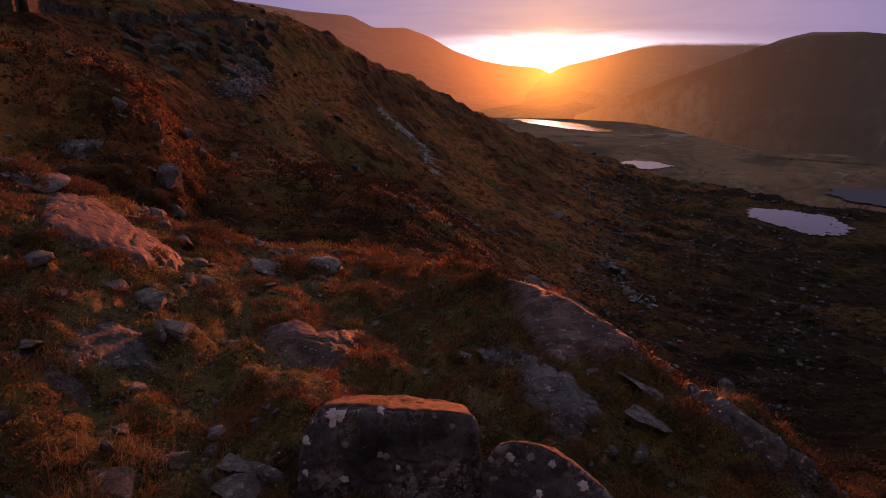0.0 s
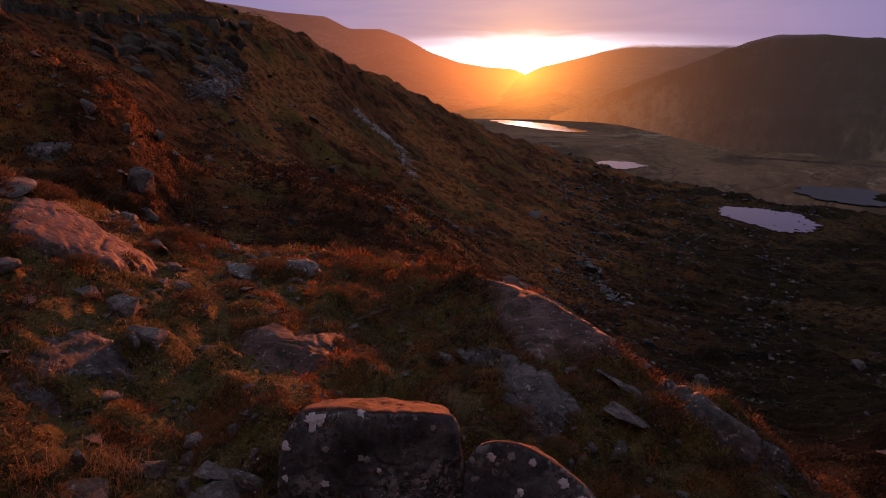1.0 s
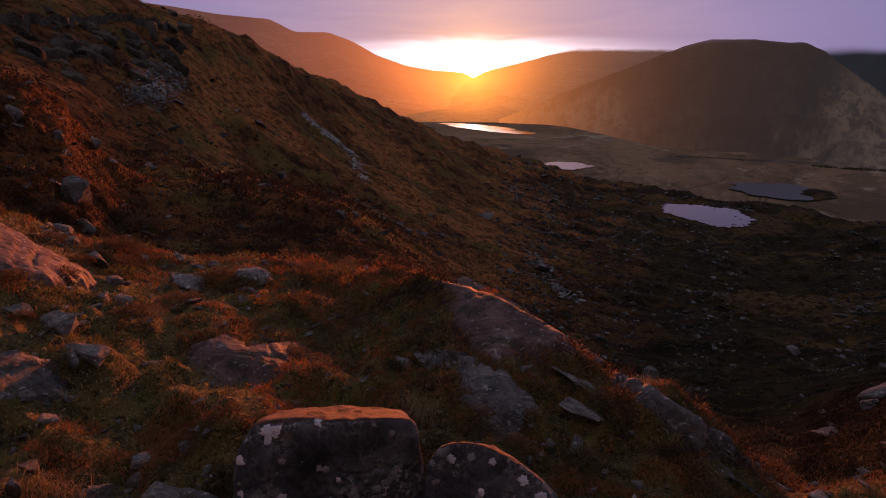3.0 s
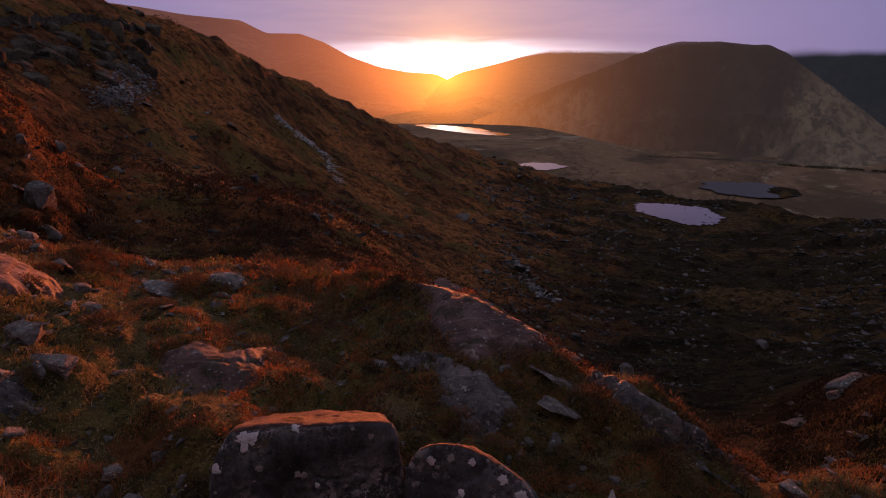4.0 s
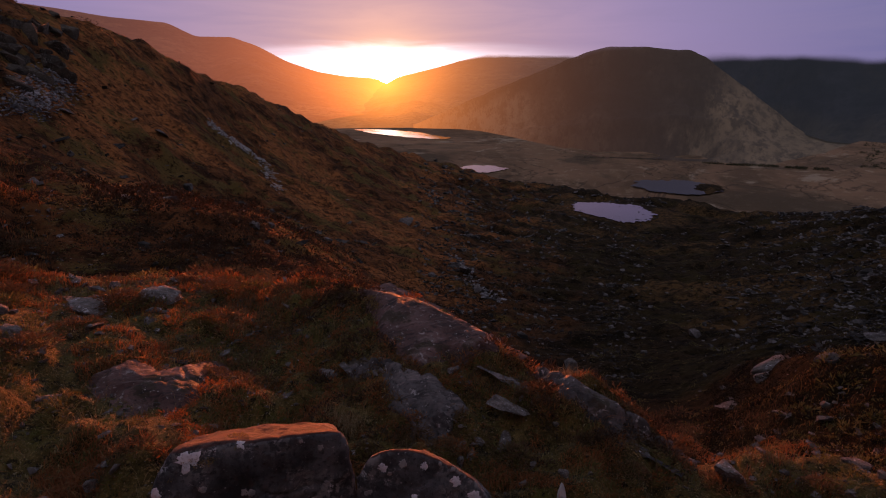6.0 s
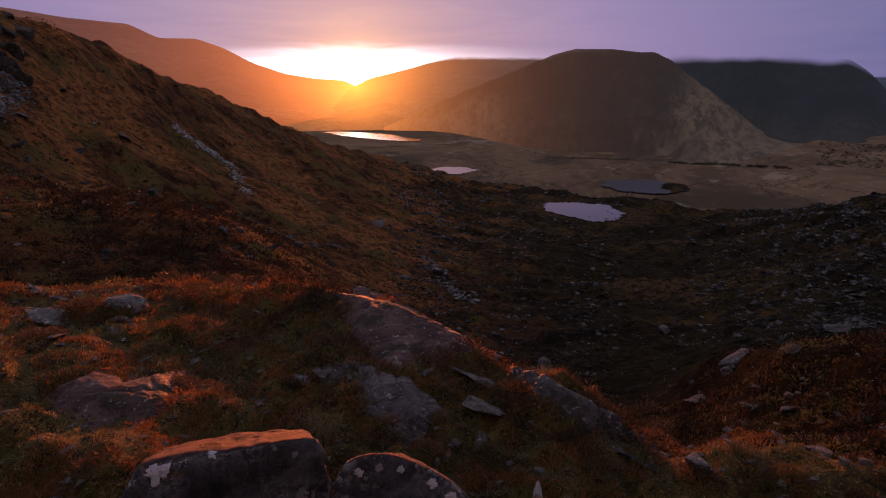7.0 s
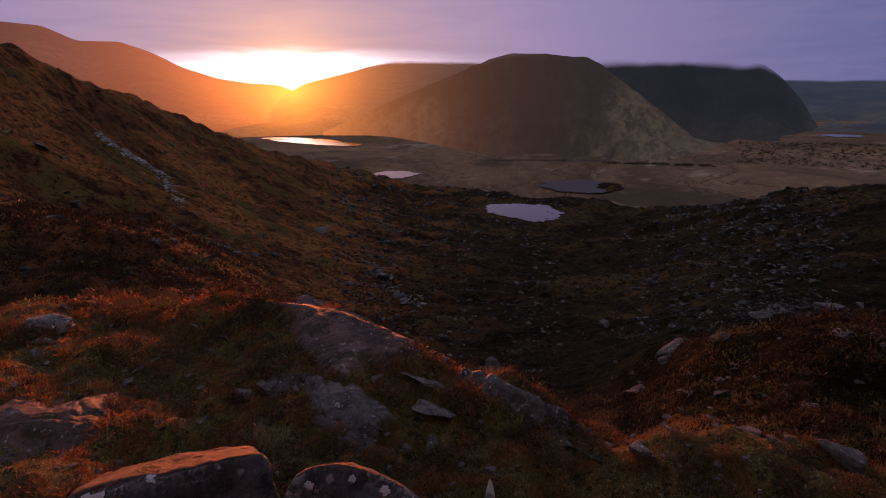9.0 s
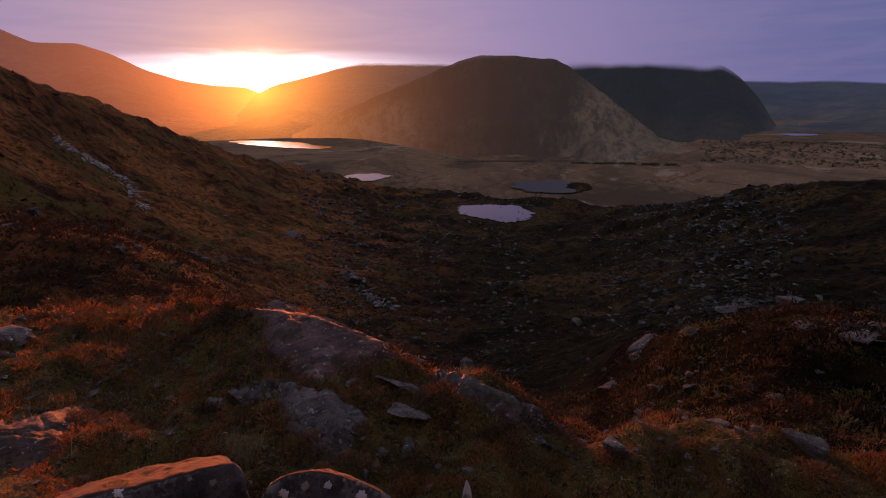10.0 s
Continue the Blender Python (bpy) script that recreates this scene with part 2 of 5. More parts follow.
TURF = surface("turf", [(0.042, 0.032, 0.010), (0.125, 0.090, 0.026), (0.28, 0.19, 0.075)], 3.0, bump=1.0, fine=9.0, sheen=0.05, shine=0.1, extra=mottled)
# hillside colours: rusty growth plus the sun's glare, put in as brighter red
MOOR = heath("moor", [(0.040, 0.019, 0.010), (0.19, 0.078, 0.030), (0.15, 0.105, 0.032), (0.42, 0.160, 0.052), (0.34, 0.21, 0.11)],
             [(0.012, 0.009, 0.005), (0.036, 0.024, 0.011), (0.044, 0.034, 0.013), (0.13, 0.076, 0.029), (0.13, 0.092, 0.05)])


def channels(n, where, colour):
    """Dark peat channels winding through the pale bog."""
    line = n.math("ABSOLUTE", n.math("SUBTRACT", n.noise(where, 0.009, 5.0, 0.55, 0.8), 0.5))
    colour = n.mix(n.ramp(n.noise(where, 0.006, 9.0, 0.66, 0.7), 0.52, 0.60, 0.0, 0.7), colour, (0.11, 0.085, 0.052))
    colour = n.mix(n.ramp(n.noise(where, 0.014, 9.0, 0.68, 0.5), 0.57, 0.63, 0.0, 0.75), colour, (0.50, 0.39, 0.26))
    return n.mix(n.ramp(line, 0.012, 0.002, 0.0, 0.6), colour, (0.07, 0.052, 0.035))


BOG = surface("valley_bog", [(0.33, 0.200, 0.112), (0.19, 0.122, 0.070), (0.38, 0.262, 0.155)], 0.012, bump=0.4, fine=9.0, vary=0.3, shine=0.05, stretch=(600.0, 0.5, 1.0), extra=channels)
ROCK = surface("rock", [(0.095, 0.082, 0.075), (0.19, 0.165, 0.15), (0.05, 0.044, 0.04)], 3.5, rough=0.85, bump=1.0, fine=9.0, each=True, extra=lichen, bump_size=0.03)
SLAB = surface("slab_rock", [(0.080, 0.046, 0.041), (0.160, 0.094, 0.084), (0.038, 0.026, 0.024)], 2.2, rough=0.75, bump=1.0, fine=7.0, each=True, extra=weathered, bump_size=0.04)
RIB = surface("grey_slab_rock", [(0.036, 0.032, 0.032), (0.125, 0.110, 0.108), (0.02, 0.018, 0.018)], 2.6, rough=0.7, bump=1.0, fine=7.0, each=True, extra=weathered, bump_size=0.05)
PALE = surface("pale_stone", [(0.60, 0.585, 0.575), (0.72, 0.70, 0.69), (0.42, 0.40, 0.39)], 0.8, bump=0.5, vary=0.3)
STONE = surface("moor_stone", [(0.04, 0.037, 0.034), (0.23, 0.215, 0.205), (0.03, 0.027, 0.025)], 0.8, spread=(0.44, 0.66), bump=0.5, vary=0.4, shine=0.1)
GRASS = leaf("grass_blade", [(0.18, 0.105, 0.038), (0.31, 0.175, 0.06), (0.15, 0.125, 0.04), (0.44, 0.31, 0.13)])
RUST = leaf("rust_blade", [(0.22, 0.085, 0.032), (0.40, 0.15, 0.05), (0.17, 0.095, 0.036), (0.42, 0.24, 0.10)])
TURF_BLADE = leaf("turf_blade", [(0.045, 0.042, 0.015), (0.15, 0.135, 0.046), (0.12, 0.135, 0.038), (0.20, 0.155, 0.056), (0.50, 0.43, 0.26)], 0.3)
STRAW = leaf("straw_blade", [(0.22, 0.15, 0.07), (0.40, 0.30, 0.17)], 0.3)
HEATHER = leaf("heather_twig", [(0.10, 0.064, 0.035), (0.20, 0.098, 0.05), (0.12, 0.095, 0.042), (0.24, 0.14, 0.07)], 0.25)
SCRUB = leaf("scrub_leaf", [(0.055, 0.058, 0.026), (0.085, 0.080, 0.036), (0.07, 0.055, 0.03)], 0.2)
HEATH = [(0.055, 0.044, 0.034), (0.12, 0.088, 0.055), (0.08, 0.06, 0.042)]
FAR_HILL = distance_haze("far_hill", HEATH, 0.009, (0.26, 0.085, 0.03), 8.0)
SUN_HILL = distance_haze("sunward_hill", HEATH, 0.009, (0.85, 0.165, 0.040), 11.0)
# the nearest mountain, from 640 m, carries the haze emission too
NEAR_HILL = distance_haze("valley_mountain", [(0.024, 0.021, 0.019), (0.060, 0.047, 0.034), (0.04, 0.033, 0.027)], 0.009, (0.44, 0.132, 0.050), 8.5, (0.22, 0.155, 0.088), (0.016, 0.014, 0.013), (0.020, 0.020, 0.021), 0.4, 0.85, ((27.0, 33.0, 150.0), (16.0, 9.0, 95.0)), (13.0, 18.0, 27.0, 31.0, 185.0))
# bluish distance haze is put into the base colours of the next two as well
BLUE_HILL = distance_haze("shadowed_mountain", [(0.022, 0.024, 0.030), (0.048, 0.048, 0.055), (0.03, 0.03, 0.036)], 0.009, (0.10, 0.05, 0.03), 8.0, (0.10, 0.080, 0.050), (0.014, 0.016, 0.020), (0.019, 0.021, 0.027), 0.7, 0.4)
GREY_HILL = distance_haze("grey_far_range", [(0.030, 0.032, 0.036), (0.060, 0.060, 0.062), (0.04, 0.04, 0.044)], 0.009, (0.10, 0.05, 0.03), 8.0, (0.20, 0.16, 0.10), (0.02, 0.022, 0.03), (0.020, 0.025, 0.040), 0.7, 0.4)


def water(name, rough, ripples):
    m = bpy.data.materials.new(name)
    m.use_nodes = True
    n = Nodes(m.node_tree)
    ripple = n.add("ShaderNodeBump", Strength=ripples, Distance=0.2)
    n.put(ripple.inputs["Height"], n.noise(n.add("ShaderNodeNewGeometry").outputs["Position"], 0.4, 3.0))
    b = n.add("ShaderNodeBsdfPrincipled", Roughness=rough, IOR=1.33)
    b.inputs["Base Color"].default_value = (0.012, 0.014, 0.018, 1)
    b.inputs["Specular IOR Level"].default_value = 0.5
    n.put(b.inputs["Normal"], ripple.outputs[0])
    n.put(n.add("ShaderNodeOutputMaterial").inputs["Surface"], b.outputs[0])
    return m


WATER = water("water", 0.06, 0.05)
RIPPLED = water("rippled_water", 0.42, 0.3)

# ---------- the ground: one sheet in rings round the camera ----------


def hashed(i, j, seed):
    h = (i * 374761393 + j * 668265263 + seed * 1442695041) & 0x7FFFFFFF
    h = ((h ^ (h >> 13)) * 1274126177) & 0x7FFFFFFF
    return ((h ^ (h >> 16)) & 0xFFFF) / 32767.5 - 1.0


def bumps(x, y, seed=0):
    """Smooth value noise in -1..1 on arrays."""
    i, j = np.floor(x).astype(np.int64), np.floor(y).astype(np.int64)
    u, v = x - i, y - j
    u, v = u * u * (3 - 2 * u), v * v * (3 - 2 * v)
    a = hashed(i, j, seed) * (1 - u) + hashed(i + 1, j, seed) * u
    b = hashed(i, j + 1, seed) * (1 - u) + hashed(i + 1, j + 1, seed) * u
    return a * (1 - v) + b * v


FLOOR = FOOT
AZ = [-62, -52, -46, -40, -34, -28, -22, -16, -10, -4, 2, 8, 14, 20, 26, 32, 40, 48, 56, 64]
BROW_R = [15, 14.4, 14, 14, 14.2, 14.2, 14, 12.8, 11.6, 10.0, 8.9, 7.7, 7.2, 6.9, 6.5, 6.3, 7, 7.4, 7.8, 8]
BROW_E = [-5.5, -7, -10, -13.6, -15.5, -16.5, -17.1, -18.7, -18.9, -20.4, -22.5, -25.6, -27.6, -28.8, -31.4, -33.2, -31, -30, -29, -28]
DROP = [3, 3, 2.5, 1.5, 1.2, 1.2, 1.3, 2, 3.5, 4, 4, 4, 4, 4, 3, 1, -1, -2, -2, -2]
RIDGE_AZ = [-62, -52, -48.6, -43.9, -41.2, -39.4, -38.4, -37.0, -34, -28, -22, -16, -10, -4, 2, 8, 14, 20, 26, 32, 40, 48, 56, 64]
RIDGE_E = [4, 2.8, 2.1, 0.8, -0.9, -3.0, -5.2, -8.4, -9.4, -9.8, -10.6, -12.6, -16, -20.5, -24, -26, -27, -27, -27, -26, -22.6, -20.5, -19, -18.5]
RIDGE_R = [34, 34, 34, 34, 34, 34, 34, 34, 34, 34, 34, 34, 34, 32, 28, 22, 15, 13.5, 13.5, 13.5]
MID_R = [68, 68, 68, 70, 72, 76, 82, 90, 95, 100, 110, 110, 110, 110, 105, 100, 90, 80, 75, 72]
MID_E = [8, 7, 4.5, 1.5, -3, -7, -9.5, -11, -13, -14.5, -15.5, -16.5, -17, -17.2, -17.3, -17, -15.5, -13, -11, -10]
EDGE_R = [102, 102, 106, 110, 115, 127, 150, 185, 220, 260, 300, 325, 320, 310, 290, 260, 220, 185, 160, 150]
EDGE_E = [16, 14, 12, 10.4, 8.3, 5.55, 2.9, 0.2, -2.4, -4.9, -6.8, -8.1, -9.1, -9.7, -10.2, -10.8, -9.8, -8.05, -7.05, -6.6]

az_fine = np.arange(-63, 65.01, 0.22)
az_all = np.concatenate([az_fine, np.arange(67, 296, 3.0)])
rings = np.concatenate([[0.0], np.geomspace(0.5, 16, 260), np.geomspace(16.2, 1300, 300), np.geomspace(1320, 4900, 30)])


def eased(values, at=AZ):
    """The plan's numbers round the compass, with soft corners."""
    v = np.interp(az_all, at, values)
    k = np.exp(-0.5 * (np.arange(-12, 13) / 5.0) ** 2)
    m = len(az_fine)
    v[:m] = np.convolve(np.pad(v[:m], 12, mode="edge"), k / k.sum(), mode="valid")
    return v


def tan_d(e):
    return np.tan(np.radians(e))


def sheet():
    br, be, dr, rr, mr, me, er, ee = (eased(v) for v in (BROW_R, BROW_E, DROP, RIDGE_R, MID_R, MID_E, EDGE_R, EDGE_E))
    re = eased(RIDGE_E, RIDGE_AZ)
    z = np.zeros((len(az_all), len(rings)))
    for i in range(len(az_all)):
        nodes = np.log([br[i], min(br[i] * 1.6, br[i] * 0.45 + rr[i] * 0.55), rr[i], 48.0, mr[i], er[i]])
        shelf = float(np.clip((-33 - az_all[i]) / 8, 0, 1))
        lift = (re[i] - 2.5) * shelf + (re[i] + (me[i] - re[i]) * 0.35) * (1 - shelf)
        el = np.interp(np.log(np.maximum(rings, 0.01)), nodes, [be[i], be[i] - dr[i], re[i], lift, me[i], ee[i]])
        zi = EYE + rings * tan_d(el)
        # inside the brow: the camera's own knoll, then a shelf with a bank rising on its left
        zb = EYE + br[i] * tan_d(be[i])
        xs = np.sin(np.radians(az_all[i])) * rings
        shelf_z = -2.3 + 0.3 * np.logaddexp(0, (-xs - 2.4) * 1.5) / 1.5 - 0.13 * np.maximum(xs, 0)
        shelf_z = shelf_z + 0.15 * np.clip(-xs - 3.0, 0, 2) * np.exp(-((rings - 4.4) / 1.8) ** 2) * float(np.clip((-50 - az_all[i]) / 4, 0, 1)) * (az_all[i] < 0)
        knoll = np.clip((rings - 0.9) / 2.3, 0, 1)
        knoll = knoll * knoll * (3 - 2 * knoll)
        start = float(np.interp(az_all[i], (-16, -4), (0.28, 0.62)))
        lip = np.clip((rings / br[i] - start) / (1 - start), 0, 1)
        lip = lip * lip * (3 - 2 * lip) * 0.6 + lip * 0.4
        shelf_z = (shelf_z * (1 - lip) + zb * lip) * knoll
        zi = np.where(rings < br[i], shelf_z, zi)
        ze = EYE + er[i] * tan_d(ee[i])
        out = np.clip((rings - er[i]) / ((ze - FLOOR) * 2.2 + 30), 0, 1)
        out = out * out * (3 - 2 * out) * 0.5 + out * 0.5
        zi = np.where(rings > er[i], ze + (FLOOR - ze) * out, zi)
        z[i] = zi
    # the slope goes on behind the camera
    back = np.clip(np.minimum(az_all - 64, 297 - az_all) / 30, 0, 1)[:, None]
    up = np.where(rings < 300, rings * 0.32, 96 - (rings - 300) * 0.25)
    up = np.maximum(up, FLOOR)[None, :]
    z = z * (1 - back) + up * back
    k = np.exp(-0.5 * (np.arange(-6, 7) / 2.2) ** 2)
    k /= k.sum()
    z = np.apply_along_axis(lambda row: np.convolve(np.pad(row, 6, mode="edge"), k, mode="valid"), 1, z)
    a = np.radians(az_all)[:, None]
    x, y = np.sin(a) * rings, np.cos(a) * rings
    r = np.broadcast_to(rings, z.shape)
    calm = np.clip((FLOOR + 20 - z) / 18, 0, 1)
    for k, wave in enumerate((0.12, 0.3, 0.7, 1.8, 4.5, 11, 28, 70, 170)):
        fit = np.exp(-0.5 * (np.log(wave / (np.maximum(r, 0.3) * 0.05)) / 0.9) ** 2)
        z = z + bumps(x / wave, y / wave, k) * wave * (0.13 if wave < 2.5 else 0.115) * fit * (1 - 0.96 * calm)
        z = z + np.abs(bumps(x / wave * 1.7, y / wave * 1.7, 40 + k)) * wave * 0.05 * fit * (1 - 0.97 * calm)
    # hummocks of turf on the shelf
    near = np.clip((15 - r) / 5, 0, 1) * np.clip((r - 2.5) / 1.5, 0, 1)
    for wave, tall in ((0.17, 0.05), (0.30, 0.10), (0.6, 0.20), (1.3, 0.20), (2.6, 0.15)):
        z = z + (np.abs(bumps(x / wave, y / wave, 90 + int(wave * 10))) - 0.4) * tall * near
    # rounded heather mounds on all the slopes beyond, larger with distance
    beyond = np.clip((r - 16) / 6, 0, 1) * (1 - calm)
    turn = np.where(az_all > 180, az_all - 360, az_all)[:, None]
    ridge_side = 1 + 1.6 * np.exp(-((turn + 40) / 5) ** 2) * np.clip((50 - r) / 10, 0, 1)
    for k, wave in enumerate((0.35, 0.7, 1.4, 2.8, 5.6, 11)):
        fit = np.exp(-0.5 * (np.log(wave / (np.maximum(r, 0.3) * 0.022)) / 0.6) ** 2)
        z = z + (np.abs(bumps(x / wave + 0.4 * bumps(y / wave, x / wave, 150), y / wave, 120 + k)) - 0.33) * wave * 0.34 * fit * beyond * ridge_side
    # ribs and gullies run down the hillside beside the valley
    az = np.where(az_all > 180, az_all - 360, az_all)[:, None]
    hill = np.clip((-3 - az) / 14, 0, 1) * np.clip((r - 22) / 20, 0, 1) * np.clip((1.02 - r / er[:, None]) / 0.25, 0.12, 1) * (r < er[:, None] * 1.1)
    for wave, tall in ((2.5, 0.3), (6, 0.55), (15, 0.8)):
        k = np.clip(r / (wave * 4), 0, 1) * np.clip(wave * 40 / np.maximum(r, 1), 0, 1)
        z = z + bumps(x / (wave * 2.2) + y / (wave * 5), y / wave, 70 + int(wave)) * tall * hill * k
    return x, y, z


GX, GY, GZ = sheet()


def height_at(x, y):
    """The ground's height under (x, y)."""
    az = math.degrees(math.atan2(x, y))
    az = az if az >= -63 else az + 360
    r = max(math.hypot(x, y), rings[0])
    i = min(max(np.searchsorted(az_all, az) - 1, 0), len(az_all) - 2)
    j = min(max(np.searchsorted(rings, r) - 1, 0), len(rings) - 2)
    u = (az - az_all[i]) / (az_all[i + 1] - az_all[i])
    v = (r - rings[j]) / (rings[j + 1] - rings[j])
    return float((GZ[i, j] * (1 - v) + GZ[i, j + 1] * v) * (1 - u) + (GZ[i + 1, j] * (1 - v) + GZ[i + 1, j + 1] * v) * u)


def heights(x, y):
    """Ground heights for arrays of places."""
    az = np.degrees(np.arctan2(x, y))
    r = np.hypot(x, y)
    fi = np.clip((az - az_fine[0]) / 0.22, 0, len(az_fine) - 1.001)
    fj = np.clip(np.interp(r, rings, np.arange(len(rings))), 0, len(rings) - 1.001)
    i, j = fi.astype(int), fj.astype(int)
    u, v = fi - i, fj - j
    return (GZ[i, j] * (1 - v) + GZ[i, j + 1] * v) * (1 - u) + (GZ[i + 1, j] * (1 - v) + GZ[i + 1, j + 1] * v) * u


def spot(az, el, least=3.0):
    """Where the sight line at that compass angle and slope first meets the ground."""
    i = min(max(int(round((az + 63) / 0.22)), 0), len(az_fine) - 1)
    slope = (GZ[i] - EYE) / np.maximum(rings, 0.01)
    hits = np.nonzero((slope >= tan_d(el)) & (rings > least))[0]
    j = hits[0] if len(hits) else len(rings) - 1
    return Vector((math.sin(radians(az)) * rings[j], math.cos(radians(az)) * rings[j], GZ[i, j]))


def mesh_object(name, verts, faces, material, smooth=False):
    me = bpy.data.meshes.new(name)
    me.from_pydata(verts, [], faces)
    for m in material if isinstance(material, (list, tuple)) else [material]:
        me.materials.append(m)
    if smooth:
        me.polygons.foreach_set("use_smooth", [True] * len(me.polygons))
    me.update()
    return new(name, me)


def grid_object(name, x, y, z, material, closed=False):
    """A sheet from arrays (columns, rows)."""
    c, r = z.shape
    verts = np.stack([x, y, z], -1).reshape(-1, 3)
    i, j = np.meshgrid(np.arange(c if closed else c - 1), np.arange(r - 1), indexing="ij")
    i2 = (i + 1) % c
    quads = np.stack([i * r + j, i * r + j + 1, i2 * r + j + 1, i2 * r + j], -1).reshape(-1, 4)
    me = bpy.data.meshes.new(name)
    me.vertices.add(len(verts))
    me.vertices.foreach_set("co", verts.ravel())
    me.loops.add(len(quads) * 4)
    me.loops.foreach_set("vertex_index", quads.ravel().astype(np.int32))
    me.polygons.add(len(quads))
    me.polygons.foreach_set("loop_start", np.arange(0, len(quads) * 4, 4, dtype=np.int32))
    me.polygons.foreach_set("use_smooth", np.ones(len(quads), bool))
    for m in material if isinstance(material, (list, tuple)) else [material]:
        me.materials.append(m)
    me.update(calc_edges=True)
    me.validate()
    return new(name, me), i.ravel(), j.ravel()


# the moor pond lies in a level hollow
pond_mid = heading(21.0) * 230.0
POND_Z = EYE + 230.0 * float(tan_d(-11.28))
d = np.hypot((GX - pond_mid.x) / 1.0, GY - pond_mid.y)
hollow = np.clip((38 - d) / 18, 0, 1)
hollow = hollow * hollow * (3 - 2 * hollow)
GZ = GZ * (1 - hollow) + (POND_Z - 0.3) * hollow
# where bedrock breaks through the turf: outlines as (compass angle, slope) round each slab
OUTCROPS = []


def near_spot(az, el, limit):
    """Where the sight line meets the ground before the distance given, or passes nearest above it."""
    i = min(max(int(round((az + 63) / 0.22)), 0), len(az_fine) - 1)
    slope = np.where((rings > 3) & (rings < limit), (GZ[i] - EYE) / np.maximum(rings, 0.01), -9)
    hits = np.nonzero(slope >= tan_d(el))[0]
    j = hits[0] if len(hits) else int(np.argmax(slope))
    z = GZ[i, j] if len(hits) else EYE + rings[j] * float(tan_d(el))
    return Vector((math.sin(radians(az)) * rings[j], math.cos(radians(az)) * rings[j], z))


def within(x, y, place):
    """How far inside an outcrop's ragged outline, in metres, for arrays of places."""
    label, seed, thick, pts, rag, material = place
    far, odd = np.full(x.shape, 1e9), np.zeros(x.shape, bool)
    for a, b in zip(pts, pts[1:] + pts[:1]):
        dx, dy = b.x - a.x, b.y - a.y
        t = np.clip(((x - a.x) * dx + (y - a.y) * dy) / (dx * dx + dy * dy + 1e-9), 0, 1)
        far = np.minimum(far, np.hypot(x - a.x - t * dx, y - a.y - t * dy))
        odd ^= ((a.y > y) != (b.y > y)) & (x < a.x + (y - a.y) / (b.y - a.y + 1e-9) * dx)
    edge = bumps(x * 2.1, y * 2.1, seed) * 0.5 + bumps(x * 6, y * 6, seed + 1) * 0.35 + bumps(x * 16, y * 16, seed + 2) * 0.18
    return np.where(odd, far, -far) + edge * 0.16 * rag


def bed(x, y, pts):
    """The even surface that a slab's outline spans."""
    q = np.array([tuple(p) for p in pts])
    c = np.linalg.lstsq(np.column_stack([np.ones(len(q)), q[:, 0], q[:, 1]]), q[:, 2], rcond=None)[0]
    top, weight = 0.0, 0.0
    for px, py, pz in q:
        w = 1.0 / ((x - px) ** 2 + (y - py) ** 2 + 0.15)
        top, weight = top + w * (pz - c[0] - c[1] * px - c[2] * py), weight + w
    return c[0] + c[1] * x + c[2] * y + top / weight


def outcrop(label, seed, thick, outline, rag=1.0, material=None, limit=None):
    pts = [near_spot(az, el, limit or float(np.interp(az, AZ, BROW_R)) * 1.03) for az, el in outline]
    pts = [p + Vector((0, 0, 0.04)) for p in pts]
    OUTCROPS.append((label, seed, thick, pts, rag, material or SLAB))
    x, y = GX[:len(az_fine)], GY[:len(az_fine)]
    m = (np.abs(x - pts[0].x) < 7) & (np.abs(y - pts[0].y) < 7)
    k = np.clip((within(x[m], y[m], OUTCROPS[-1]) + 0.06) / 0.18, 0, 1)
    low = GZ[:len(az_fine)]
    low[m] = low[m] * (1 - k) + (bed(x[m], y[m], pts) - 0.05) * k


def bare(x, y):
    """Whether no plants grow there, for arrays of places."""
    out = np.zeros(x.shape, bool)
    for place in OUTCROPS:
        m = (np.abs(x - place[3][0].x) < 7) & (np.abs(y - place[3][0].y) < 7)
        islands = bumps(x[m] * 1.9, y[m] * 1.9, place[1] + 20) * 0.7 + bumps(x[m] * 5, y[m] * 5, place[1] + 21) * 0.4
        out[m] |= within(x[m], y[m], place) > 0.07 + 0.5 * (islands > 0.75 - 0.4 * place[4])
    return out


outcrop("broad smooth reddish bedrock slab on the brow", 31, 0.14, [(-6.4, -20.2), (-2.4, -20.3), (1.0, -21.5), (5.0, -23.3), (8.6, -25.2), (9.4, -26.6), (6.6, -26.8), (3.0, -27.0), (0.2, -28.2), (-2.0, -27.2), (-4.1, -25.4), (-4.2, -22.6), (-5.4, -21.3)], 0.5)
outcrop("long narrow bedrock rib along the brow", 32, 0.14, [(10.6, -27.3), (14.0, -28.2), (18.2, -28.9), (23.6, -30.8), (27.7, -32.1), (30.0, -33.0), (27.4, -33.3), (22.6, -32.2), (17.8, -30.5), (13.4, -29.0)], 1.3, RIB)
outcrop("bluish grey bedrock sloping through the grass", 33, 0.10, [(-4.9, -27.0), (-1.2, -28.5), (3.3, -30.3), (4.6, -32.6), (3.6, -35.0), (1.2, -34.0), (-1.4, -32.4), (-4.2, -29.8)], 1.9, RIB)
outcrop("flat pinkish bedrock slab set in the turf", 34, 0.07, [(-32.2, -24.3), (-29.2, -23.7), (-27.4, -25.6), (-22.4, -25.9), (-24.2, -28.0), (-26.7, -28.8), (-30.0, -26.7)], 0.8)
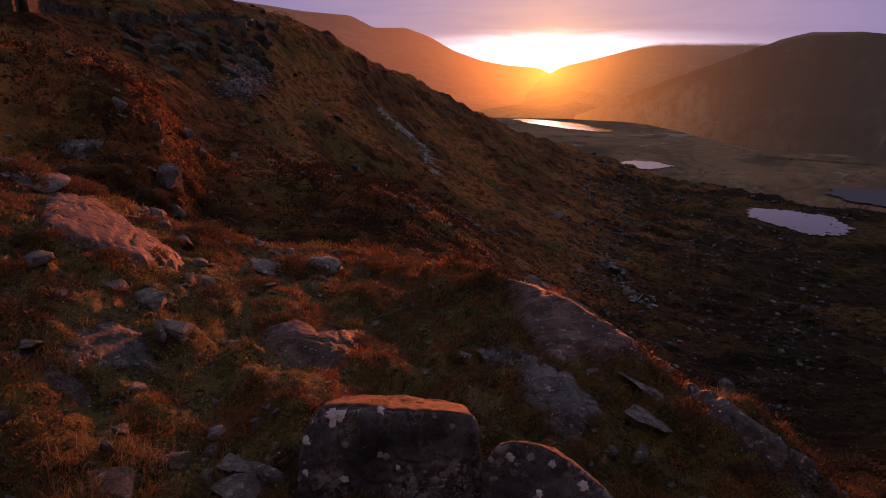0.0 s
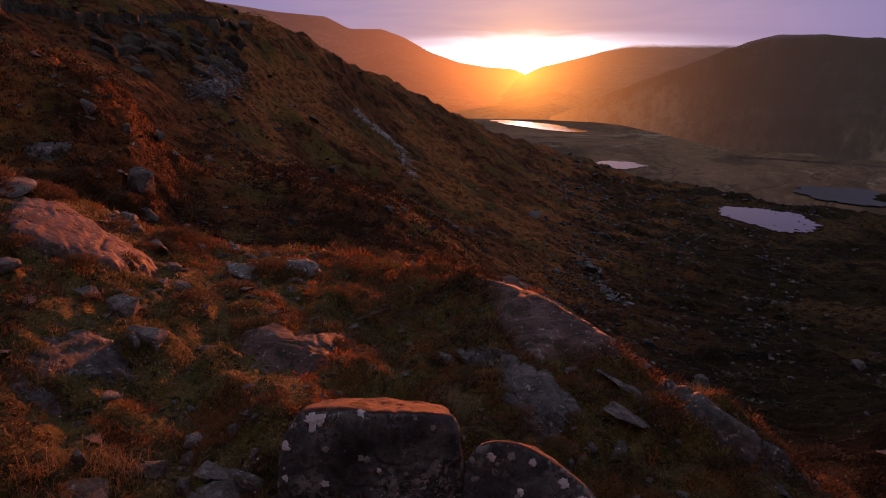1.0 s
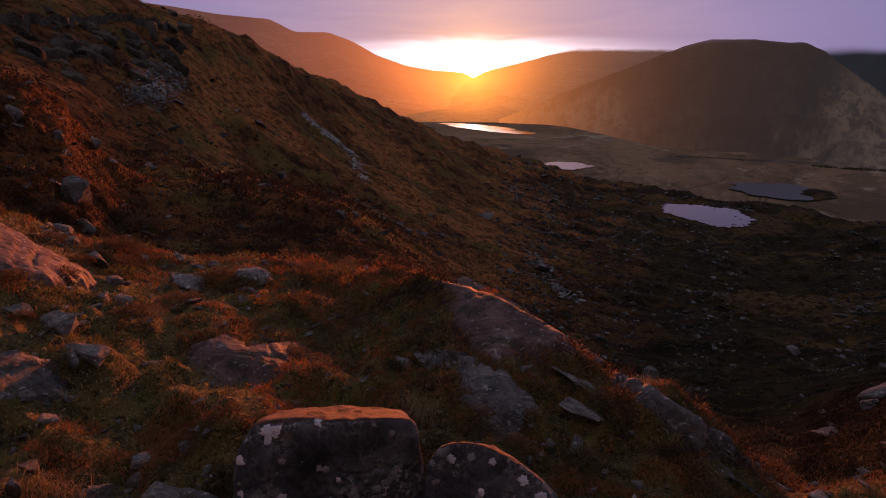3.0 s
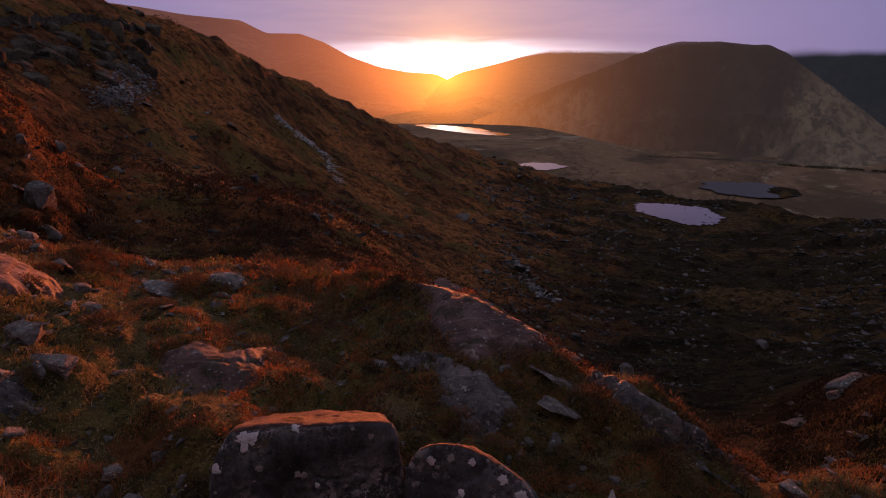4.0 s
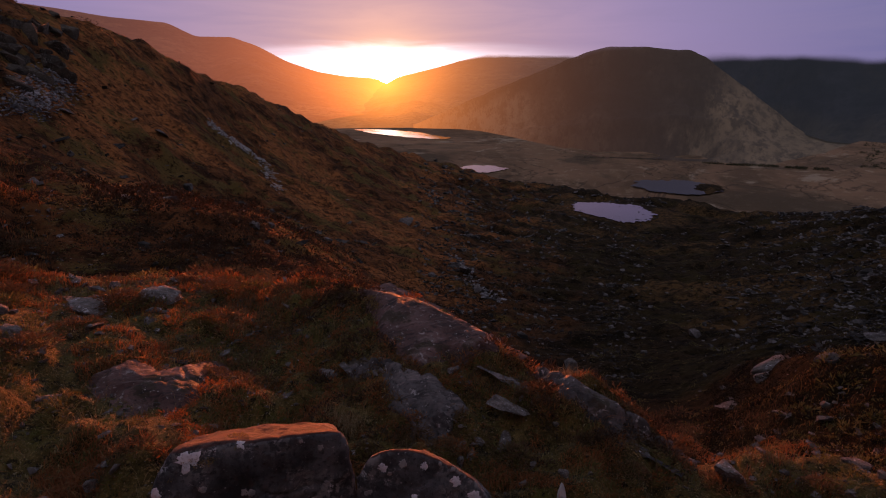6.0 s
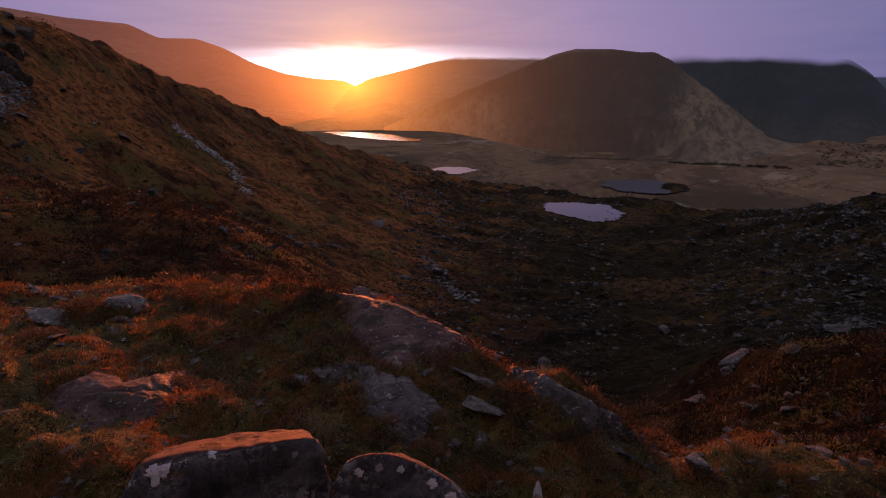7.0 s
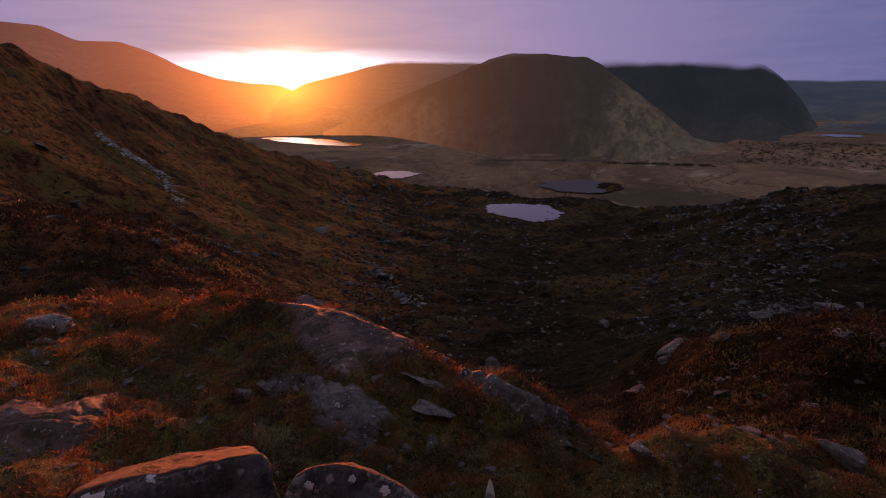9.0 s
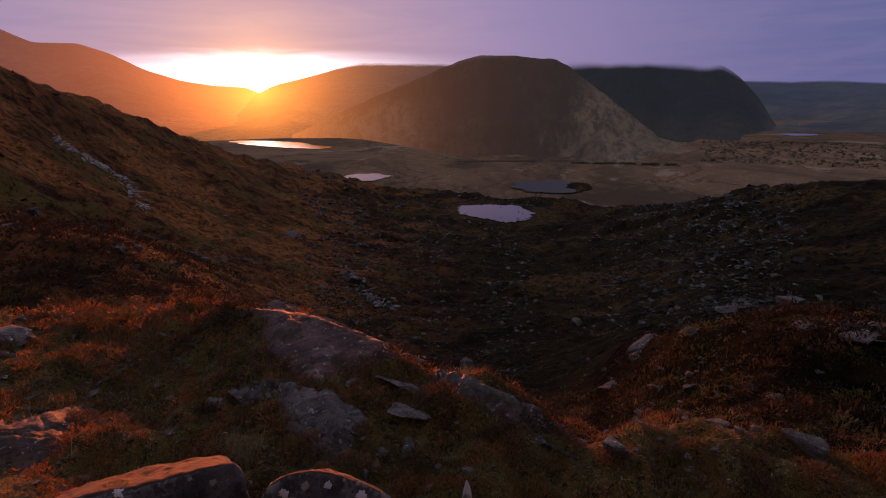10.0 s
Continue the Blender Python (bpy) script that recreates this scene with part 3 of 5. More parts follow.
outcrop("flat grey bedrock slab among grass tufts", 35, 0.07, [(-51.0, -22.2), (-46.8, -21.8), (-44.0, -23.8), (-44.8, -25.8), (-50.8, -25.4)], 1.2, RIB)
outcrop("steep reddish outcrop on the grassy bank", 36, 0.24, [(-51.0, -10.6), (-48.8, -10.2), (-45.9, -10.6), (-44.0, -12.8), (-40.0, -16.9), (-42.9, -17.2), (-47.8, -14.6), (-50.4, -12.6)], 1.4)
outcrop("long pale ledge of bedrock in the heather", 37, 0.10, [(50.0, -19.3), (53.4, -18.9), (58.5, -18.2), (58.5, -18.9), (53.5, -19.6), (50.2, -19.7)], 1.2, RIB, 20.0)
# the valley floor runs in under the mountains
away = np.where(az_all > 180, az_all - 360, az_all)
under_at = np.interp(away, (-60, 3, 7, 12, 19, 34, 38, 43, 70), (1290, 1290, 1150, 900, 675, 665, 850, 1400, 1400))[:, None]
sink = np.clip((rings[None, :] - under_at) / (under_at * 0.08), 0, 1)
GZ = GZ - 14 * sink * sink * (3 - 2 * sink) * (np.abs(away) < 75)[:, None]
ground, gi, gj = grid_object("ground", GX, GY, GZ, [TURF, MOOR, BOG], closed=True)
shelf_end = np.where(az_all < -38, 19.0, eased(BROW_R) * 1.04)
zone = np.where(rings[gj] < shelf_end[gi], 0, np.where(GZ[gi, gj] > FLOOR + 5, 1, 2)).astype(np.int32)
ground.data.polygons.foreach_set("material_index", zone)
tagged(ground, "rough brown mountain moor falling to a boggy valley floor", "ground", kind="structure")


def lake(name, label, edge, z, material=None):
    """Level water inside a wavering shore: edge(angle) gives the compass angle and distance."""
    steps = 300
    verts = [Vector((0, 0, 0))]
    for k in range(steps):
        a = 2 * math.pi * k / steps
        az, r = edge(a)
        h = heading(az)
        verts.append(Vector((h.x * r, h.y * r, z)))
    mid = sum(verts[1:], Vector()) / steps
    verts[0] = Vector((mid.x, mid.y, z))
    faces = [(0, k % steps + 1, (k + 1) % steps + 1) for k in range(steps)]
    ob = mesh_object(name, verts, [f[::-1] for f in faces], material or WATER)
    return tagged(ob, label, "water", kind="structure")


def shore(az, half, r0, r1, rough, seed, skew=0.0):
    def edge(a):
        w = 1 + rough * noise.noise((math.cos(a) * 1.6 + seed, math.sin(a) * 1.6, seed)) + rough * 0.5 * noise.noise((math.cos(a) * 6 + seed, math.sin(a) * 6, 3.0)) + rough * 0.35 * noise.noise((math.cos(a) * 19 + seed, math.sin(a) * 19, 5.0))
        return az + half * math.cos(a) * w, (r0 + r1) / 2 + skew * math.cos(a) + (r1 - r0) / 2 * math.sin(a) * w
    return edge


lake("water_far_lake", "long pale lake at the valley's head", shore(-1.4, 4.8, 1005, 1165, 0.22, 2.0, -130.0), FLOOR + 1.2)
lake("water_lake", "narrow pale lake on the valley floor", shore(7.0, 2.6, 519, 570, 0.3, 5.0), FLOOR + 1.2)
lake("water_dark_lake", "dark lake in the valley bog", shore(26.5, 4.05, 434, 505, 0.25, 7.0), FLOOR + 1.2, RIPPLED)
lake("water_distant_lake", "thin pale lake far down the valley", shore(48.2, 1.5, 1215, 1290, 0.25, 9.0), FLOOR + 1.2)
lake("water_pond", "pale moorland pond among stones", shore(21.1, 3.9, 211, 247, 0.3, 11.0, -6.0), POND_Z + 0.15)


def islet(az, half, r0, r1):
    """A low heathery wedge of land lying in the dark lake."""
    t, a = np.meshgrid(np.linspace(0, 1, 14), np.linspace(0, 2 * np.pi, 90), indexing="ij")
    w = 1 + 0.25 * bumps(np.cos(a) * 2 + 3, np.sin(a) * 2, 5) + 0.12 * bumps(np.cos(a) * 7, np.sin(a) * 7, 6)
    at = np.radians(az + half * np.cos(a) * t * w)
    r = (r0 + r1) / 2 + (r1 - r0) / 2 * np.sin(a) * t * w
    x, y = np.sin(at) * r, np.cos(at) * r
    z = FLOOR + 0.9 + 2.2 * (1 - t ** 2) + 0.3 * bumps(x / 3, y / 3, 8) * (1 - t)
    ob, _, _ = grid_object("islet", x, y, z, MOOR)
    return tagged(ob, "low dark islet in the valley lake", "islet", kind="structure")


islet(29.3, 1.3, 446, 492)

# ---------- far mountains ----------


def mountain(name, label, crest, r_crest, feet, seed, rough=1.0, material=None, mist=None):
    """A range with its crest along (compass angle, slope) pairs, gullied flanks down to the valley floor."""
    azs = np.arange(crest[0][0], crest[-1][0] + 0.01, 0.18)
    el = np.interp(azs, [c[0] for c in crest], [c[1] for c in crest])
    k = np.exp(-0.5 * (np.arange(-5, 6) / 1.6) ** 2)
    el = np.convolve(np.pad(el, 5, mode="edge"), k / k.sum(), mode="valid")
    s = np.concatenate([np.linspace(0, 1, 80), np.linspace(1.01, 1.03, 3)])
    foot = FLOOR - 2.5
    top = np.maximum(r_crest * tan_d(el) + EYE, foot - 4)[:, None]
    r_foot = np.interp(azs, [f[0] for f in feet], [f[1] for f in feet])[:, None]
    r = r_foot + (r_crest - r_foot) * s[None, :]
    up = np.where(s < 1, np.power(np.minimum(s, 1), 1.5), 1 - (s - 1) * 1.2)[None, :]
    a = np.radians(azs)[:, None]
    x, y = np.sin(a) * r, np.cos(a) * r
    tall = np.maximum(top - foot, 0)
    z = foot + (top - foot) * up
    flank = (np.clip(s * (1 - s) * 4, 0, 1) ** 0.8 * np.clip((s - 0.06) * 5, 0, 1))[None, :]
    # spurs and gullies run straight down, wider below
    lane = azs[:, None] + 0 * s[None, :]
    for step, deep in ((7.0, 0.26), (2.8, 0.10), (1.1, 0.040), (0.45, 0.014)):
        wander = bumps(lane / step * 0.7 + 5, s[None, :] * 1.1 + lane * 0, seed + 20) * 0.25
        z = z + (bumps(lane / step + wander, s[None, :] * 0.8 + lane * 0, seed + 30) - 0.8) * 0.8 * deep * tall * flank * rough
    # broken shoulders and hollows of every size
    for k, wave in enumerate((420, 210, 105, 52, 26)):
        fold = 0.45 - np.abs(bumps(x / wave + 0.5 * bumps(y / wave, x / wave, seed), y / wave * 0.6 + z / wave, seed + 50 + k))
        z = z + fold * wave * 0.08 * rough * flank * np.clip(tall / 120, 0, 1)
    z = z + bumps(lane / 0.9, lane * 0, seed + 9) * 1.5 * rough * np.clip(s, 0, 1)[None, :] * np.clip(tall / 60, 0, 1)
    ob, _, _ = grid_object(name, x, y, z, material or FAR_HILL)
    if mist:
        cover = np.interp(azs, [m[0] for m in mist], [m[1] for m in mist])[:, None] * np.minimum(s, 1)[None, :]
        ob.data.attributes.new("mist", "FLOAT", "POINT").data.foreach_set("value", cover.ravel().astype(np.float32))
    return tagged(ob, label, "mountain", kind="structure")


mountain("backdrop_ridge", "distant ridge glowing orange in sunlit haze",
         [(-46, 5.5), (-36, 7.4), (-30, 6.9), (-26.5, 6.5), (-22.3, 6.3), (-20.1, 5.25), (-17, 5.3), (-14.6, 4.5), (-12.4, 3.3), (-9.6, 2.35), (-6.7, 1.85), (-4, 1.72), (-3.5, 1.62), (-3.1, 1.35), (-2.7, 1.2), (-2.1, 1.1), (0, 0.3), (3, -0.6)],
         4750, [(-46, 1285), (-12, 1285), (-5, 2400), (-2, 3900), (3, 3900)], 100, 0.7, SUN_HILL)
# past 30 degrees an unseen tail is added to keep sun off the far range
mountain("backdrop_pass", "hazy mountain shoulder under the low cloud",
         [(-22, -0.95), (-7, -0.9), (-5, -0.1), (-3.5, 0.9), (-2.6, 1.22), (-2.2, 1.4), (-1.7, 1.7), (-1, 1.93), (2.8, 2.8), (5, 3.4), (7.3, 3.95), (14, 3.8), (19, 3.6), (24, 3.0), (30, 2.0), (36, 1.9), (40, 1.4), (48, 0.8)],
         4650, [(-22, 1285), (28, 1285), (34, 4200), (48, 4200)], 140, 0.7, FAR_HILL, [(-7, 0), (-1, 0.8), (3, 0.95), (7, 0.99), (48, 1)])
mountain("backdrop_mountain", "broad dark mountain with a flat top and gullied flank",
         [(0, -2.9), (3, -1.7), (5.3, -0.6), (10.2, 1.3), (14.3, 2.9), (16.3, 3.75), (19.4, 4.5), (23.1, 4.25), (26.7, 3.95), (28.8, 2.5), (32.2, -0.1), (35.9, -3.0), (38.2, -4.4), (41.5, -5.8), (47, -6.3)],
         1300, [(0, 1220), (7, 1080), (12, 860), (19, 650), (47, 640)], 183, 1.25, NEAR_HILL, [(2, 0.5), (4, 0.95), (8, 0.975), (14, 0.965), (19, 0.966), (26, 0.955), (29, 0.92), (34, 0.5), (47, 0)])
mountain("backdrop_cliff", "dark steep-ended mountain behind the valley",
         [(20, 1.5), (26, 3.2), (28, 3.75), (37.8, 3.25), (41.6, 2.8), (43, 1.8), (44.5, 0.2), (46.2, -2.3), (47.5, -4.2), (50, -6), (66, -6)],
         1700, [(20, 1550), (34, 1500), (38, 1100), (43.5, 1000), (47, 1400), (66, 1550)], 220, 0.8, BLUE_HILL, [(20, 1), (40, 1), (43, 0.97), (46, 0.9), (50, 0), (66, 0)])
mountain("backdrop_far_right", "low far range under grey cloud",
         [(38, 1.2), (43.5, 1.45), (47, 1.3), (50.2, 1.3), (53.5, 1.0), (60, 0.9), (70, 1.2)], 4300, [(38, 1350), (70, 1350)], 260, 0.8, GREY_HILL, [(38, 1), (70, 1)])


def scrub(name, label, az0, az1, r0, r1, count, size, seed):
    """Low trees and bushes on the valley floor: crowded leaf clumps, joined in one mesh."""
    g = random.Random(seed)
    verts, faces = [], []
    for _ in range(count):
        az, r = g.uniform(az0, az1), g.uniform(r0, r1)
        if noise.noise((az * 0.9, r * 0.02, seed)) < -0.35:
            continue
        h = heading(az)
        w = size * g.uniform(0.5, 1.3)
        for _ in range(22):
            q = Vector((g.gauss(0, 0.5), g.gauss(0, 0.5), abs(g.gauss(0.3, 0.35)))) * w
            c = Vector((h.x * r, h.y * r, FLOOR - 0.6)) + q
            u = Vector((g.uniform(-1, 1), g.uniform(-1, 1), g.uniform(-1, 1))).normalized() * w * 0.22
            v = u.cross(Vector((g.uniform(-1, 1), g.uniform(-1, 1), g.uniform(-1, 1))).normalized())
            k = len(verts)
            verts += [c - u, c + v, c + u, c - v]
            faces.append((k, k + 1, k + 2, k + 3))
    return tagged(mesh_object(name, verts, faces, SCRUB), label, "scrub", kind="stuff")


scrub("riverside_scrub", "dark line of scrub along the mountain's foot", 28.5, 38.8, 648, 668, 520, 1.8, 3)
scrub("riverside_scrub", "thin dark scrub at the edge of the bog", 17.5, 25.0, 668, 684, 120, 1.4, 4)
scrub("valley_wood", "dark green wood on the valley floor", 40.5, 57.0, 690, 1050, 900, 2.6, 5)

# ---------- rocks ----------


def hull(points):
    """The plain hull of points."""
    bm = bmesh.new()
    for p in points:
        bm.verts.new(p)
    bmesh.ops.convex_hull(bm, input=bm.verts[:])
    bmesh.ops.delete(bm, geom=[v for v in bm.verts if not v.link_faces], context="VERTS")
    return bm


def worn(points, seed, level=5, edge=16.0, wear=0.05):
    """An angular stone: the hull of points with worn edges, pitted and uneven faces."""
    shell = hull(points)
    shell.normal_update()
    mid = sum((v.co for v in shell.verts), Vector()) / len(shell.verts)
    normals, reach = [], []
    for f in shell.faces:
        d = (f.verts[0].co - mid).dot(f.normal)
        if d > 1e-4:
            normals.append(f.normal.copy())
            reach.append(d)
    shell.free()
    bm = bmesh.new()
    bmesh.ops.create_icosphere(bm, subdivisions=level, radius=1.0)
    u = np.array([v.co for v in bm.verts])
    q = np.maximum(u @ np.array(normals).T / np.array(reach), 0)
    q = np.power(np.power(q, edge).sum(1), 1 / edge)
    size = float(np.abs(u / q[:, None]).max())
    for v, d, k in zip(bm.verts, u, q):
        way = Vector(d)
        p = way / k
        w = p / size * 1.6 + Vector((seed * 3.1, seed * 1.7, 0.3))
        lump = noise.noise(w) + 0.55 * noise.noise(w * 2.3) + 0.3 * noise.noise(w * 5.1) + 0.2 * noise.noise(w * 11) + 0.12 * noise.noise(w * 23)
        crack = max(0.0, 0.09 - abs(noise.noise(w * 1.3 + Vector((7, 3, 1))))) * 5
        v.co = mid + p + way * size * wear * (lump - crack)
    return bm


def random_points(rng, w, d, h, count=18, square=0.55):
    pts = []
    for _ in range(count):
        p = Vector((rng.gauss(0, 1), rng.gauss(0, 1), rng.gauss(0, 1))).normalized()
        p = Vector([math.copysign(abs(c) ** square, c) for c in p])
        pts.append(Vector((p.x * w / 2, p.y * d / 2, p.z * h / 2)))
    return pts


def rock_data(name, bm, material, sharp=32):
    me = bpy.data.meshes.new(name)
    bm.to_mesh(me)
    bm.free()
    me.polygons.foreach_set("use_smooth", [True] * len(me.polygons))
    me.set_sharp_from_angle(angle=radians(sharp))
    me.materials.append(material)
    return me


def lean(x, y, step=0.3):
    """The ground's upward direction at (x, y)."""
    dx = (height_at(x + step, y) - height_at(x - step, y)) / (2 * step)
    dy = (height_at(x, y + step) - height_at(x, y - step)) / (2 * step)
    return Vector((-dx, -dy, 1)).normalized()


rng = random.Random(7)


def unit(points):
    """The points stretched to fill a cube of one metre."""
    low = [min(p[i] for p in points) for i in range(3)]
    high = [max(p[i] for p in points) for i in range(3)]
    return [Vector([(p[i] - low[i]) / (high[i] - low[i]) - 0.5 for i in range(3)]) for p in points]


SHAPES = [unit(random_points(rng, 1, 1, 1, 10, 0.5)) for k in range(9)]
BLOCKS = [rock_data("rock", worn(pts, k, 4, 60.0, 0.07), ROCK, 36) for k, pts in enumerate(SHAPES)]
SMALL_BLOCKS = [rock_data("rock", worn(pts, k, 3, 60.0, 0.07), ROCK, 36) for k, pts in enumerate(SHAPES)]


def lay(name, data, p, w, d, h, turn, sink=0.42, tilt=0.6):
    """One stone on the ground at p, leaning partly with the slope."""
    ob = new(name, data)
    up = (lean(p.x, p.y, max(0.15, w * 0.4)) * tilt + Vector((0, 0, 1)) * (1 - tilt)).normalized()
    q = Vector((0, 0, 1)).rotation_difference(up)
    ob.matrix_world = Matrix.LocRotScale(Vector((p.x, p.y, height_at(p.x, p.y))) + up * h * (0.5 - sink), q @ Euler((0, 0, radians(turn))).to_quaternion(), (w, d, h))
    return ob


GREY_LICHEN = surface("grey_lichen", [(0.20, 0.20, 0.205), (0.30, 0.295, 0.29), (0.12, 0.12, 0.12)], 14.0, bump=0.8, fine=6.0, bump_size=0.01)
LICHEN = surface("white_lichen", [(0.54, 0.54, 0.60), (0.66, 0.66, 0.71), (0.32, 0.32, 0.34)], 9.0, bump=0.8, fine=6.0, bump_size=0.01)


def crust(rock, at, reach, seed, material=None):
    """A part: a thin ragged crust of lichen lying on its rock round the place given in the rock's axes."""
    me = rock.data
    co = np.empty(len(me.vertices) * 3)
    no = np.empty(len(me.vertices) * 3)
    me.vertices.foreach_get("co", co)
    me.vertices.foreach_get("normal", no)
    co, no = co.reshape(-1, 3), no.reshape(-1, 3)
    mid = int(np.argmin(((co - np.array(at)) ** 2).sum(1)))
    near = np.nonzero(((co - co[mid]) ** 2).sum(1) < (reach * 2.2 + 0.06) ** 2)[0]
    up = Vector(no[mid]).normalized()
    side = up.orthogonal().normalized()
    over = up.cross(side)
    verts, faces, turns, rounds = [], [], 36, 5
    for i in range(rounds + 1):
        for k in range(turns):
            a = 2 * math.pi * k / turns
            c, d = math.cos(a), math.sin(a)
            wide = 0.85 + 0.5 * noise.noise((c * 1.4 + seed, d * 1.4, 2.0)) + 0.35 * noise.noise((c * 4 + seed, d * 4, 5.0)) + 0.22 * noise.noise((c * 9, d * 9, seed * 1.7))
            p = np.array(Vector(co[mid]) + (side * c + over * d) * reach * max(wide, 0.25) * i / rounds)
            far = ((co[near] - p) ** 2).sum(1)
            pick = near[np.argsort(far)[:4]]
            w = 1 / (((co[pick] - p) ** 2).sum(1) + 1e-6)
            w = (w / w.sum())[:, None]
            level, n = (co[pick] * w).sum(0), (no[pick] * w).sum(0)
            p = p + n * float((level - p) @ n) / float(n @ n)
            verts.append(p + n * 0.006 * (1 - 1.4 * (i == rounds)))
    for i in range(rounds):
        for k in range(turns):
            a, b = i * turns + k, i * turns + (k + 1) % turns
            faces.append((a, b, b + turns, a + turns) if i else (a, b + turns, a + turns))
    ob = mesh_object("lichen_patch", verts, faces, material or LICHEN, smooth=True)
    ob.parent = rock
    ob["label"] = "grey lichen crust" if material else "whitish lichen crust"


# stones: compass angle, slope to the base, angular width, height over width
BANK_STONES = [(-46.7, -6.1, 3.2, .40), (-51.9, -6.6, 1.4, .55), (-50.4, -8.2, 4.2, .24), (-39.9, -9.8, 3.3, .70), (-41.8, -12.2, 1.6, .6), (-40.0, -12.4, 1.8, .55),
               (-39.6, -15.4, 1.8, .8), (-32.4, -18.8, 3.0, .5), (-25.9, -18.7, 3.3, .42), (-53.7, -14.9, .9, .9), (-51.4, -15.3, 2.1, .48), (-50.4, -18.0, 1.6, .4),
               (-42.7, -20.4, 4.0, .5), (-41.9, -23.2, 3.4, .32), (-43.0, -23.9, 1.7, .6), (-53.1, -22.3, 1.7, .7), (-45.9, -18.4, 2.1, .4), (-38.3, -19.3, 1.6, .8),
               (-39.5, -18.8, 1.0, .8), (-38.6, -17.1, 1.4, .6), (-37.7, -20.2, 1.1, .9), (-40.6, -4.6, .9, 1.1), (-43.5, -2.6, 1.4, .7), (-36.4, -25.2, 2.2, .2)]
SHELF_STONES = [(-49.5, -32.3, 1.2, 1.7), (-47.8, -31.1, 1.5, .6), (-45.8, -27.6, 1.5, .3), (-43.0, -35.0, 1.7, .8), (-39.0, -33.3, 1.7, .6), (-39.9, -34.9, 1.3, .8),
                (-40.3, -37.5, 1.7, 1.2), (-49.9, -35.1, 4.3, .2), (-34.5, -38.3, 4.2, .4), (-37.5, -36.8, 3.2, .4), (-37.2, -39.2, 4.3, .4), (-56.2, -27.3, .9, 1.0),
                (-34.6, -33.3, 1.0, 1.0), (-46.8, -25.5, 1.2, .5), (-29.8, -17.0, 1.0, .8), (-21.6, -17.6, 1.6, .3), (-10.6, -28.6, 2.0, .6), (-60.6, -38.5, 7.0, 1.2)]
SLOPE_STONES = [(35.1, -35.0, 3.2, .9), (50.8, -20.0, 2.4, .3), (55.0, -19.9, 3.0, .2), (44.4, -19.7, 2.4, .27), (41.0, -22.2, 1.8, .4),
                (36.7, -24.2, 3.4, .25), (30.1, -22.6, 1.9, .5), (52.3, -30.5, 4.6, .4), (48.5, -29.0, 1.4, .75), (41.9, -27.4, 1.6, .6), (33.9, -28.7, 2.3, .35),
                (44.9, -30.2, 2.5, .3), (47.7, -26.7, .6, .9), (17.5, -27.8, 1.3, 1.1), (10.2, -35.9, 2.2, .25), (5.2, -37.5, .9, 1.4), (17.6, -37.8, 1.1, .7),
                (6.7, -20.2, 1.5, .6), (5.4, -18.3, 1.3, .8), (51.5, -17.5, .8, .9), (49.6, -17.8, 2.9, .2), (36.4, -25.4, 1.5, .6)]
FAR_STONES = [(-6.9, -39.0, 2.0, .8), (-1.0, -13.1, 1.4, .5), (-16.4, -12.9, 1.3, .6), (-15.2, -12.7, .9, .6), (3.6, -14.2, .7, .5), (-24.0, -3.4, 1.2, .4), (-38.3, -5.4, 1.0, .8), (48.2, -29.8, 1.2, .6), (49.4, -27.0, 1.6, .5)]
for k, (az, el, wide, tall) in enumerate(BANK_STONES + SHELF_STONES + SLOPE_STONES + FAR_STONES):
    p = spot(az, el)
    reach = math.hypot(p.x, p.y, p.z - EYE)
    w = radians(wide) * reach * (0.82 if az > 25 else 1.0)
    ob = lay("rock", (BLOCKS if wide > 2.5 else SMALL_BLOCKS)[k % 9], p, w * 1.1, w * rng.uniform(0.7, 1.1), w * tall * 1.25, rng.uniform(-40, 40) - az, 0.36)
    size = "large" if w > 0.6 else "small" if w < 0.2 else "mid-sized"
    if wide > 2.5:
        for c in range(3):
            crust(ob, (rng.uniform(-0.3, 0.3), rng.uniform(-0.5, 0.1), rng.uniform(0.1, 0.5)), rng.uniform(0.05, 0.10), k + c * 7, GREY_LICHEN)
    tagged(ob, f"{size} grey lichen-spotted rock bedded in moor grass", "rock", "rocks on the hillside")

p = spot(17.4, -41.2)
pale = new("rock", rock_data("pale_rock", worn(random_points(rng, 1, 1, 1, 14, 0.6), 77, 4), PALE))
pale.matrix_world = pose(p.x, p.y, p.z + 0.19, -14, 5, 30) @ Matrix.Diagonal((0.13, 0.12, 0.30, 1))
tagged(pale, "small upright whitish stone standing in the turf", "rock", "rocks on the hillside")

long_rock = lay("rock", BLOCKS[6], spot(10.6, -32.4), 0.62, 0.30, 0.26, -38, 0.40)
tagged(long_rock, "long low dark rock with a pale weathered edge in the turf", "rock", "rocks on the hillside")

# dark crags high on the hillside
CRAG = surface("crag_rock", [(0.030, 0.024, 0.018), (0.10, 0.080, 0.058), (0.22, 0.20, 0.18)], 2.0, bump=1.0, each=True, shine=0.1)
CRAGS = [rock_data("crag", worn(random_points(rng, 1, 1, 1, 11, 0.5), k + 50, 3, 50.0, 0.10), CRAG, 30) for k in range(6)]
